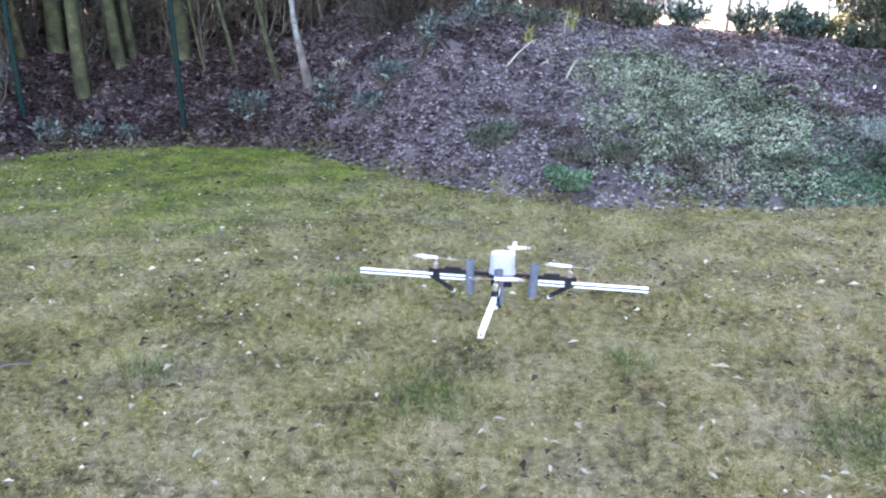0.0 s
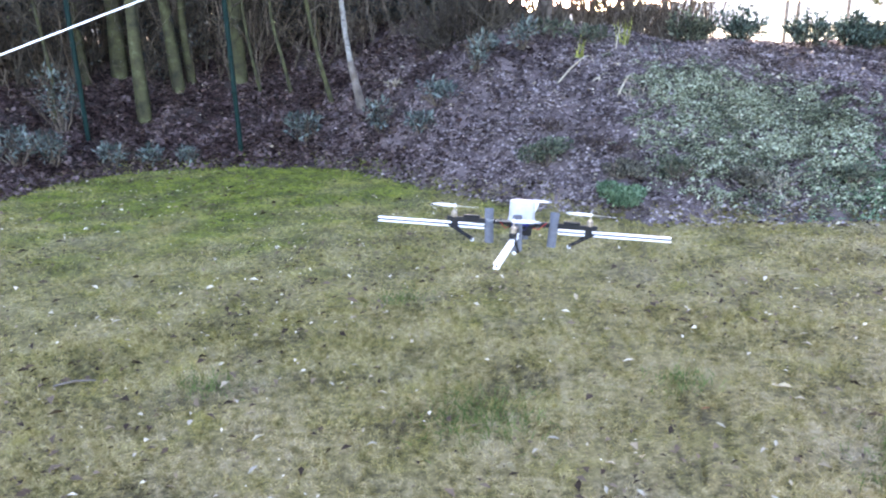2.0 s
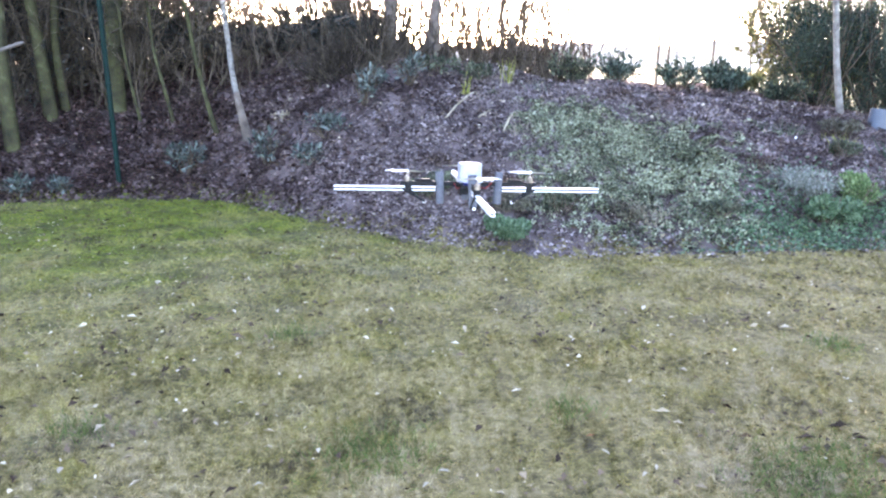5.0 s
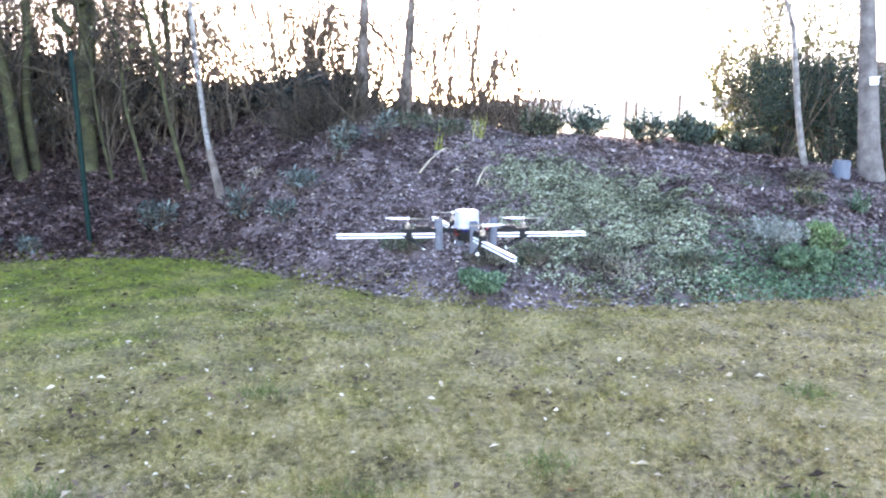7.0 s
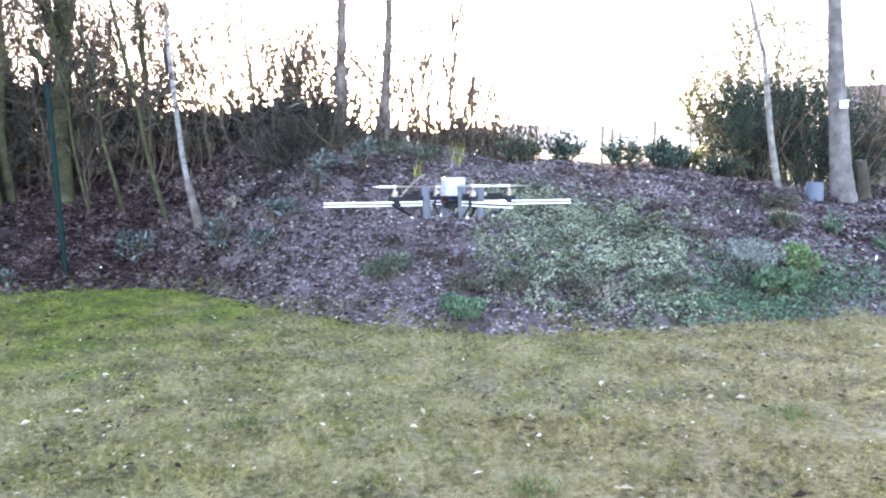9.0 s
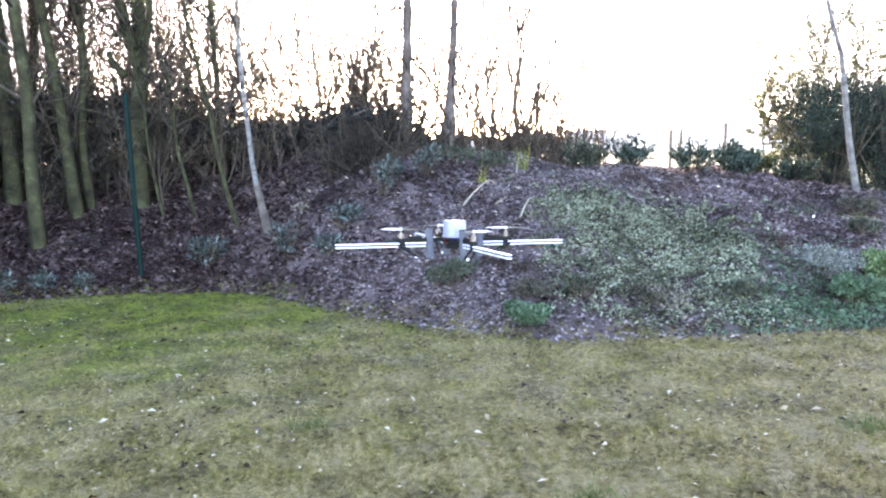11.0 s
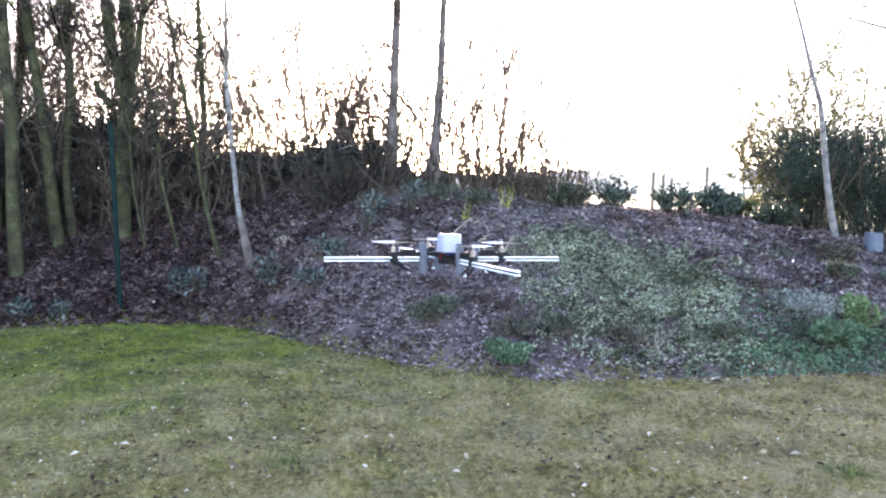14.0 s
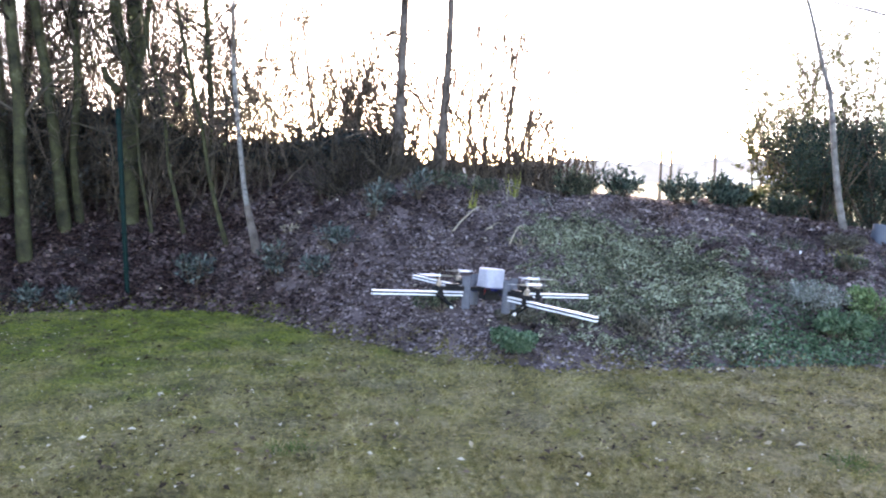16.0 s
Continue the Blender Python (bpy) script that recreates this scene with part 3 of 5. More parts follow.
def build_trees():
    wood = "trees of the wood"
    mossy = "mossy green-brown trunk of a bare tree on the bank"
    spec = (  # x, y, height, radius, lean, limbs, reach
        (-5.48, 10.45, 8.0, 0.09, (-0.1, 0.1), 16, 1.8), (-6.4, 11.6, 9.0, 0.115, (-0.2, 0.3), 18, 2.2), (-5.32, 11.26, 8.5, 0.086, (-0.75, 0.3), 16, 1.8),
        (-5.22, 11.5, 8.0, 0.062, (0.05, 0.2), 14, 1.6), (-4.58, 11.68, 9.0, 0.13, (0.25, 0.3), 18, 2.4), (-6.68, 11.15, 7.5, 0.07, (-0.4, 0.2), 12, 1.6),
        (-7.6, 11.4, 8.5, 0.09, (-0.3, 0.2), 14, 1.9), (-3.55, 12.4, 7.5, 0.05, (-0.1, 0.2), 14, 1.5), (-4.1, 11.3, 4.2, 0.026, (-0.5, 0.1), 8, 1.0),
        (-3.58, 11.1, 4.0, 0.028, (-0.75, 0.2), 8, 1.0), (-2.9, 10.75, 4.3, 0.034, (-0.85, 0.1), 9, 1.1), (-6.5, 9.95, 5.0, 0.028, (-0.3, 0.2), 8, 1.0),
        (-8.3, 12.6, 9.0, 0.12, (0.3, 0.2), 16, 2.0), (-6.9, 13.4, 9.0, 0.08, (0.2, 0.2), 16, 2.0), (-5.9, 13.2, 8.5, 0.07, (0.1, 0.0), 16, 2.0))
    for k, (x, y, h, r, lean, limbs, reach) in enumerate(spec):
        path, radii = straight(h, r, lean, 9, 0.035, k)
        ob = bare_tree("tree", x, y, path, radii, M_BARK, mossy if r > 0.04 else "thin mossy sapling leaning on the bank", 20 + k, limbs + 3, (0.2, 0.98), reach, twigs=7, fine=6, group=wood, leaf=320 if r > 0.04 else 60, twig=M_SHOOT)
        if x == -4.58:  # the forked one
            tube_part("limb", ((0.08, 0.0, 2.0), (0.3, -0.05, 2.45), (0.42, -0.1, 3.2), (0.75, -0.1, 4.6)), (0.06, 0.045, 0.035, 0.015), M_BARK, ob, 9)
            tube_part("limb", ((0.05, 0.0, 2.3), (-0.1, -0.05, 3.0), (-0.12, -0.1, 4.2), (-0.2, -0.1, 6.0)), (0.085, 0.07, 0.055, 0.03), M_BARK, ob, 10)
            tube_part("stub", ((-0.06, -0.08, 1.9), (-0.22, -0.1, 2.1), (-0.26, -0.1, 2.25)), (0.06, 0.05, 0.03), M_BARK, ob, 9, "mossy broken stub")
            tube_part("low_branch", ((0.0, -0.1, 1.25), (-0.5, -0.2, 1.42), (-1.1, -0.25, 1.55)), (0.016, 0.012, 0.006), M_SHOOT, ob, 6)
            tube_part("low_branch", ((0.05, -0.1, 1.1), (0.5, -0.2, 1.3), (0.9, -0.25, 1.42)), (0.014, 0.011, 0.006), M_SHOOT, ob, 6)
    pale = bare_tree("birch", -2.41, 10.36, ((0, 0, 0), (-0.16, 0.05, 0.75), (-0.22, 0.05, 1.5), (-0.29, 0.1, 2.5), (-0.27, 0.1, 3.4), (-0.2, 0.1, 5.5)),
              (0.05, 0.036, 0.031, 0.028, 0.022, 0.012), M_BIRCH, "slender white-barked birch with a crooked foot", 51, 9, (0.45, 0.98), 0.8, 4, 4, 0.012)
    tube_part("foot", ((0.01, 0, -0.02), (-0.04, 0.0, 0.2), (-0.13, 0.03, 0.62)), (0.075, 0.058, 0.043), M_TRUNK, pale, 12, "dark rough foot of the trunk")
    bare_tree("birch", 5.05, 10.02, ((0, 0, 0), (-0.1, 0, 0.5), (-0.17, 0, 1.0), (-0.25, 0, 1.75), (-0.36, 0, 2.05), (-0.5, 0, 2.6), (-0.74, 0, 3.4), (-1.0, 0, 4.2)),
              (0.045, 0.036, 0.034, 0.031, 0.026, 0.02, 0.015, 0.01), M_PALEBARK, "slender pale birch leaning over the bank", 52, 0)
    bare_tree("tall_tree", -0.62, 11.28, ((0, 0, 0), (0.03, 0, 1.0), (0.09, 0, 2.2), (0.13, 0, 3.5), (0.2, 0, 6.5)), (0.1, 0.066, 0.057, 0.05, 0.025), M_TRUNK,
              "tall straight bare trunk on the crest of the bank", 53, 22, (0.08, 0.8), 0.95, 4, 3, 0.016, group="pair of tall trunks")
    bare_tree("tall_tree", -0.07, 11.5, ((0, 0, 0), (0.09, 0, 0.8), (0.17, 0, 1.9), (0.19, 0, 2.6), (0.25, 0, 3.6), (0.3, 0, 6.5)), (0.11, 0.066, 0.05, 0.043, 0.046, 0.02), M_TRUNK,
              "tall bent bare trunk on the crest of the bank", 54, 22, (0.08, 0.8), 0.95, 4, 3, 0.016, group="pair of tall trunks")
    for x, y, path, r, seed in ((-0.23, 12.5, ((0, 0, 0), (0.02, 0, 0.8), (-0.02, 0, 1.6), (0.03, 0, 2.5)), (0.02, 0.017, 0.013, 0.006), 57), (-2.08, 13.3, ((0, 0, 0), (-0.05, 0, 0.9), (-0.16, 0, 1.8), (-0.22, 0, 2.7)), (0.03, 0.026, 0.02, 0.01), 58),
                                (-1.5, 12.9, ((0, 0, 0), (0.12, 0, 0.8), (0.32, 0, 1.5), (0.45, 0, 2.1)), (0.03, 0.024, 0.018, 0.008), 59)):
        bare_tree("sapling", x, y, path, r, M_TRUNK, "thin bare sapling standing out of the thicket", seed, 9, (0.3, 0.95), 0.6, 3, 2, 0.012, group="saplings on the crest")
    # the old trunk with the nest box
    old = bare_tree("old_tree", 5.80, 9.81, ((0, 0, 0), (-0.05, 0, 0.35), (-0.14, 0, 1.3), (-0.23, 0, 2.4), (-0.3, 0, 3.6), (-0.45, 0, 6.5)), (0.17, 0.124, 0.102, 0.08, 0.066, 0.04), M_GREYBARK,
              "thick grey bare trunk beside an evergreen", 55, 0)
    tube_part("limb", ((-0.15, 0, 2.72), (-0.7, 0.1, 2.9), (-1.17, 0.17, 3.02), (-1.7, 0.2, 3.25)), (0.02, 0.014, 0.011, 0.008), M_GREYBARK, old, 7)


build_trees()


# ---- thickets and hedges ----
def thicket(name, x, y, wide, deep, high, stems, seed, label, category="bush", twigs=5, fine=5, leaf=300, leaf_mat=None, size=0.05, tilt=0.35, group="", turn=0.0, thick=0.012, wood=None, lean=(0.0, 0.0), fat=1.0):
    rng = np.random.default_rng(seed)
    ob = thing(name, pose(x, y, down(x, y) - 0.03, 0, 0, turn), label, category, group)
    c, s = math.cos(radians(turn)), math.sin(radians(turn))
    px, py = rng.uniform(-wide / 2, wide / 2, stems), rng.uniform(-deep / 2, deep / 2, stems)
    z = ground_z(x + c * px - s * py, y + s * px + c * py) - down(x, y)
    start = np.stack([px, py, z], 1)
    way = np.stack([rng.normal(size=stems) * tilt + lean[0], rng.normal(size=stems) * tilt + lean[1], np.ones(stems)], 1)
    hs = high * rng.uniform(0.45, 1.1, stems)
    p0, r0 = grow(rng, start, way, hs, rng.uniform(0.5, 1.2, stems) * thick, 0.1, 0.06, 7)
    p1, r1 = sprout(rng, p0, r0, twigs, 0.12, 1.0, 0.38, 0.6, 0.2, 0.12)
    p2, r2 = sprout(rng, p1, r1, fine, 0.1, 1.0, 0.5, 0.8, 0.3, 0.06, steps=3)
    p0, r0 = np.asarray(p0), np.maximum(r0, 0.006 * fat)
    for k in range(0, stems, 1 if stems <= 60 else stems):
        own = slice(k, k + 1) if stems <= 60 else slice(None)
        v, f = strands(p0[own], r0[own], 4)
        tagged(solid("stem" if stems <= 60 else "stemwork", v, f, wood or M_TWIG, ob), kind="" if stems <= 60 else "stuff")
    v, f = merge(strands(p1, np.maximum(r1, 0.005 * fat), 3), strands(p2, np.maximum(r2, 0.0032 * fat), 3))
    tagged(solid("branchwork", v, f, wood or M_TWIG, ob, "fine bare twigs"), "fine bare twigs", kind="stuff")
    if leaf:
        ends = p2[:, 1:].reshape(-1, 3)
        v, f = leaves(rng, ends[rng.integers(0, len(ends), leaf)], size)
        solid("foliage", v, f, leaf_mat or M_OLIVE, ob, "sparse withered leaves")
    return ob


def build_thickets():
    tangle = "dense bare thicket with a few withered leaves behind the bank"
    row = "thicket along the wood"
    k = 0
    # bearing, distance, width, height, leaves
    for b, r, w, h, leaf in ((-44, 14.5, 3.2, 4.2, 900), (-38, 15.5, 3.2, 5.0, 1200), (-33, 16.2, 3.0, 5.2, 1500), (-28.5, 15.8, 3.0, 5.0, 1500), (-24.5, 15.4, 2.8, 4.6, 1500),
                             (-20.5, 15.2, 2.6, 4.2, 1300), (-16.8, 14.8, 2.4, 3.6, 1100), (-13.4, 14.4, 2.2, 3.5, 700), (-10.2, 13.8, 2.0, 3.2, 500), (-7.2, 13.3, 1.8, 2.7, 300),
                             (-36, 13.4, 2.4, 2.2, 500), (-30, 13.6, 2.4, 2.2, 500), (-22.5, 13.2, 2.2, 2.0, 500), (-17.5, 13.0, 1.8, 1.8, 400), (-12.2, 12.6, 1.6, 1.4, 300)):
        a = radians(b)
        thicket("thicket", r * math.sin(a), r * math.cos(a), w, 1.6, h, int((18 if b < -18 or h < 2.5 else 15) * w), 100 + k, tangle, group=row, leaf=int(leaf * (1.1 if b < -18 else 0.8)), turn=-b, size=0.024, thick=0.012, twigs=6, fine=6, wood=M_TWIG, fat=1.1)
        k += 1
    for n, (b, r, w, h) in enumerate(((-46, 13.6, 2.6, 2.0), (-41, 13.8, 2.4, 1.9), (-37, 14.2, 2.2, 1.8), (-33.5, 14.4, 2.2, 1.7), (-30, 14.6, 2.0, 1.65), (-27, 14.6, 2.0, 1.6), (-24, 14.4, 1.9, 1.55), (-21.2, 14.2, 1.7, 1.25),
                                      (-18.6, 14.0, 1.6, 0.9), (-16.2, 13.8, 1.5, 0.7), (-13.8, 13.5, 1.4, 0.55), (-11.4, 13.2, 1.3, 0.45), (-9.2, 12.9, 1.2, 0.4), (-7.2, 12.6, 1.1, 0.5), (-5.2, 12.4, 1.0, 0.45))):
        a = radians(b)
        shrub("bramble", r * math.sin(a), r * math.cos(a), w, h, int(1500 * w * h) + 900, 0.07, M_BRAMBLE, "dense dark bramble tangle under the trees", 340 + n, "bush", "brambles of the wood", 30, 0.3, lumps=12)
    for n, b in enumerate(np.arange(-46, -4, 2.6)):
        a, r = radians(b), 12.6 + 0.6 * math.sin(n * 2.1) + (1.0 if b < -14 else 0.3)
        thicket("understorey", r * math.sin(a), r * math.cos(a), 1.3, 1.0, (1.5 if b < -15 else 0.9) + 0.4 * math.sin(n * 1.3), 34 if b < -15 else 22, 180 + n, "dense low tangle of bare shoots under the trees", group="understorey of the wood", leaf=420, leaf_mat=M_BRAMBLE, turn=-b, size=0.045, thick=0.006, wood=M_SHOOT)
    for b, r, w, h in ((-5.6, 12.9, 1.3, 1.7), (-4.0, 12.9, 1.3, 1.3), (-1.8, 12.6, 1.2, 1.6), (0.6, 12.4, 1.0, 2.1), (2.6, 12.2, 1.1, 2.7), (4.0, 12.1, 0.9, 2.5), (5.6, 12.1, 1.0, 1.8), (7.2, 12.1, 1.0, 1.1), (9.0, 12.3, 1.0, 0.8)):
        a = radians(b)
        thicket("crest_bush", r * math.sin(a), r * math.cos(a), w, 0.7, h * 1.08, 13, 140 + k, "low bare twiggy bush on the crest of the bank", group="bushes on the crest", leaf=0, turn=-b, tilt=0.26, thick=0.018, twigs=5, fine=3, lean=(0.14, 0.0), fat=1.6)
        k += 1
    for n, (b, w, h) in enumerate(((1.6, 0.9, 0.45), (4.0, 0.9, 0.5), (6.2, 1.0, 0.6), (8.2, 0.9, 0.48))):
        a = radians(b)
        thicket("low_hedge", 12.0 * math.sin(a), 12.0 * math.cos(a), w, 0.5, h, 58, 175 + n, "low dense bare brown hedge on the crest", "hedge", 6, 4, 0, M_BROWNCLUMP, 0.035, 0.4, "low hedge on the crest", -b, 0.008)
    thicket("brushwood", -1.05, 10.9, 1.2, 0.6, 0.8, 110, 170, "dark tangled bare brush on the bank", leaf=0, tilt=1.1, twigs=5, fine=4, wood=M_SHOOT)
    thicket("brushwood", -0.3, 11.4, 0.8, 0.5, 0.5, 36, 171, "dark tangled bare brush on the bank", leaf=0, tilt=1.1, twigs=5, fine=4, wood=M_SHOOT)


# ---- leafy shrubs ----
def shrub(name, x, y, wide, high, count, size, material, label, seed, category="shrub", group="", stems=14, narrow=0.4, upright=0.6, lumps=6, deep=None, low=0.35):
    """Stems that fan out from the foot, and leaves round lumps of the crown."""
    rng = np.random.default_rng(seed)
    ob = thing(name, pose(x, y, down(x, y) - 0.02), label, category, group)
    deep = deep or wide
    a = rng.uniform(0, 2 * np.pi, stems)
    lean = rng.uniform(0.1, 1.0, stems)
    start = np.stack([np.cos(a) * wide * 0.08, np.sin(a) * deep * 0.08, np.zeros(stems)], 1)
    way = np.stack([np.cos(a) * lean * wide, np.sin(a) * lean * deep, np.full(stems, high * 1.2)], 1)
    p, r = grow(rng, start, way, high * rng.uniform(0.7, 1.0, stems), np.full(stems, 0.006 + 0.006 * high), 0.15, 0.0, 4)
    p1, r1 = sprout(rng, p, r, 3, 0.3, 1.0, 0.45, 0.5, 0.2, 0.05, steps=3)
    v, f = merge(strands(p, r, 4), strands(p1, np.maximum(r1, 0.002), 3))
    tagged(solid("branchwork", v, f, M_TWIG, ob), kind="stuff")
    c = np.stack([rng.uniform(-0.32, 0.32, lumps) * wide, rng.uniform(-0.32, 0.32, lumps) * deep, rng.uniform(low, 0.72, lumps) * high], 1)
    own = rng.integers(0, lumps, count)
    d = rng.normal(size=(count, 3))
    d /= np.linalg.norm(d, axis=1, keepdims=True)
    big = rng.uniform(0.2, 0.34, lumps)[own][:, None] * rng.uniform(0.45, 1.0, (count, 1))
    places = c[own] + d * big * (wide, deep, high)
    places[:, 2] = np.maximum(places[:, 2], 0.02)
    v, f = leaves(rng, places, size, 0.6, d + (0, 0, upright), narrow)
    solid("foliage", v, f, material, ob)
    return ob


def fan_shrub(x, y, wide, high, material, seed):
    """A young evergreen: shoots that fan out from one foot, each set with upright leaves."""
    rng = np.random.default_rng(seed)
    ob = thing("crest_shrub", pose(x, y, down(x, y) - 0.02), "young evergreen shrub fanning out on the crest of the bank", "shrub", "shrubs on the crest")
    n = 34
    a, lean = rng.uniform(0, 2 * np.pi, n), np.sqrt(rng.uniform(0, 1, n))
    start = np.stack([np.cos(a) * 0.04, np.sin(a) * 0.04, np.zeros(n)], 1)
    way = np.stack([np.cos(a) * lean * wide * 0.55, np.sin(a) * lean * wide * 0.55, high * (1.05 - 0.45 * lean)], 1)
    length = np.linalg.norm(way, axis=1) * rng.uniform(0.7, 1.08, n)
    p, r = grow(rng, start, way, length, np.full(n, 0.007), 0.1, 0.04, 5)
    p1, r1 = sprout(rng, p, r, 3, 0.3, 0.85, 0.42, 0.5, 0.12, 0.1, steps=5)
    v, f = merge(strands(p, r, 4), strands(p1, np.maximum(r1, 0.002), 3))
    solid("branchwork", v, f, M_SHOOT, ob)
    both = np.concatenate([p, p1])
    who = rng.integers(0, len(both), 1500)
    at = rng.uniform(0.25, 1.0, 1500) * 5
    i = np.minimum(at.astype(int), 4)
    g = (at - i)[:, None]
    places = both[who, i] * (1 - g) + both[who, i + 1] * g
    along = both[who, i + 1] - both[who, i]
    v, f = leaves(rng, places, 0.05, 0.55, along / np.linalg.norm(along, axis=1, keepdims=True), 0.22)
    solid("foliage", v, f, material, ob)
    return ob


def build_shrubs():
    shrub("green_bush", 0.66, 7.0, 0.46, 0.21, 2800, 0.026, M_GREEN, "small bright green cushion bush at the lawn's edge", 200)
    shrub("green_bush", 3.66, 7.25, 0.55, 0.32, 2600, 0.032, M_GREEN, "bright green low shrub at the foot of the bank", 201)
    shrub("green_bush", 4.07, 7.55, 0.4, 0.36, 1800, 0.034, M_LIME, "yellow-green leafy shrub at the foot of the bank", 202)
    shrub("lavender", 3.57, 7.7, 0.7, 0.3, 2200, 0.04, M_GREY, "grey-green lavender-like shrub on the bank", 203, narrow=0.12)
    for k, (x, y, w, h) in enumerate(((1.15, 7.25, 0.34, 0.22), (0.71, 7.4, 0.42, 0.2), (-0.01, 7.8, 0.5, 0.3), (1.75, 7.15, 0.35, 0.2), (2.6, 7.2, 0.4, 0.18), (4.6, 9.2, 0.4, 0.25), (4.35, 8.5, 0.3, 0.2))):
        shrub("low_shrub", x, y, w, h, 900, 0.03, (M_DULL, M_HEATH)[k % 2], ("dull green", "greyish-brown")[k % 2] + " low shrub among dead leaves on the bank", 210 + k, group="low shrubs on the bank")
    young = "teal-green young laurel on the leafy bank"
    for k, (x, y, w, h) in enumerate(((-3.16, 10.08, 0.45, 0.45), (-2.02, 9.63, 0.4, 0.5), (-1.25, 9.32, 0.6, 0.3), (-0.84, 9.68, 0.3, 0.5), (-0.32, 10.09, 0.3, 0.42), (-6.07, 8.47, 0.55, 0.5), (-5.88, 8.87, 0.45, 0.5),
                                      (-5.39, 9.33, 0.35, 0.35), (-5.01, 9.54, 0.35, 0.3), (-4.55, 9.69, 0.3, 0.22), (-6.3, 9.8, 0.5, 0.95), (-6.6, 8.3, 0.6, 0.6), (-1.45, 9.1, 0.3, 0.25), (0.55, 10.35, 0.5, 0.2), (0.05, 10.6, 0.5, 0.22), (-0.75, 10.0, 0.25, 0.3))):
        shrub("laurel", x, y, w, h, (220 if w > 0.4 else 150), 0.075, M_LAUREL if y < 10.3 else M_DULL, young if y < 10.3 else "pale grey-green low shrub near the crest", 230 + k, group="young laurels", stems=12, narrow=0.17, lumps=7)
    for k, (x, y, w, h, m) in enumerate(((1.85, 11.0, 0.6, 0.5, M_DULL), (2.4, 10.8, 0.6, 0.44, M_SHRUB), (3.18, 10.6, 0.66, 0.44, M_SHRUB), (3.62, 10.55, 0.42, 0.4, M_SHRUB), (3.8, 10.45, 0.42, 0.36, M_SHRUB), (4.12, 10.75, 0.4, 0.3, M_OLIVE), (4.5, 10.6, 0.6, 0.34, M_DARKGREEN))):
        fan_shrub(x, y, w, h, m, 260 + k)
    for k, (x, y, w, h, n, m) in enumerate(((5.35, 11.3, 1.4, 1.6, 6500, M_DARKGREEN), (6.1, 11.2, 1.5, 1.85, 7500, M_DARKGREEN), (6.75, 11.3, 1.2, 1.4, 5000, M_DARKGREEN))):
        shrub("evergreen", x, y, w, h, int(n * 2.4), 0.036, m, "large dense dark evergreen bush behind the birch", 280 + k, "bush", "evergreens on the bank", 30, 0.25, lumps=18, low=0.12)
    # Those furthest left stand out of view, added to shade the wood.
    for k, (x, y, w, h) in enumerate(((-8.1, 9.6, 2.0, 2.3), (-9.6, 10.6, 2.4, 3.2), (-10.5, 8.6, 2.4, 3.0), (-9.2, 12.6, 2.6, 3.4), (-11.0, 6.8, 2.4, 3.0))):
        shrub("shade_evergreen", x, y, w, h, 6500, 0.08, M_DARKGREEN, "dark dense evergreen shading the edge of the wood", 320 + k, "bush", "evergreens of the wood", 30, 0.3, lumps=16)
    thicket("leafy_hedge", 5.75, 11.9, 1.9, 1.2, 2.7, 58, 290, "tall loose hedge bush with olive leaves", leaf=14000, size=0.04, thick=0.014, tilt=0.22)
    shrub("loose_hedge", 5.4, 11.75, 1.3, 1.75, 9000, 0.034, M_OLIVE, "loose olive-leaved hedge bush on the crest", 295, "bush", stems=24, narrow=0.3, lumps=16, low=0.15)
    build_thickets()
    thicket("leafy_hedge", 7.9, 11.6, 2.2, 1.0, 3.1, 40, 291, "tall loose bare hedge with a few olive leaves", leaf=900, size=0.05, thick=0.014, tilt=0.22)


build_shrubs()


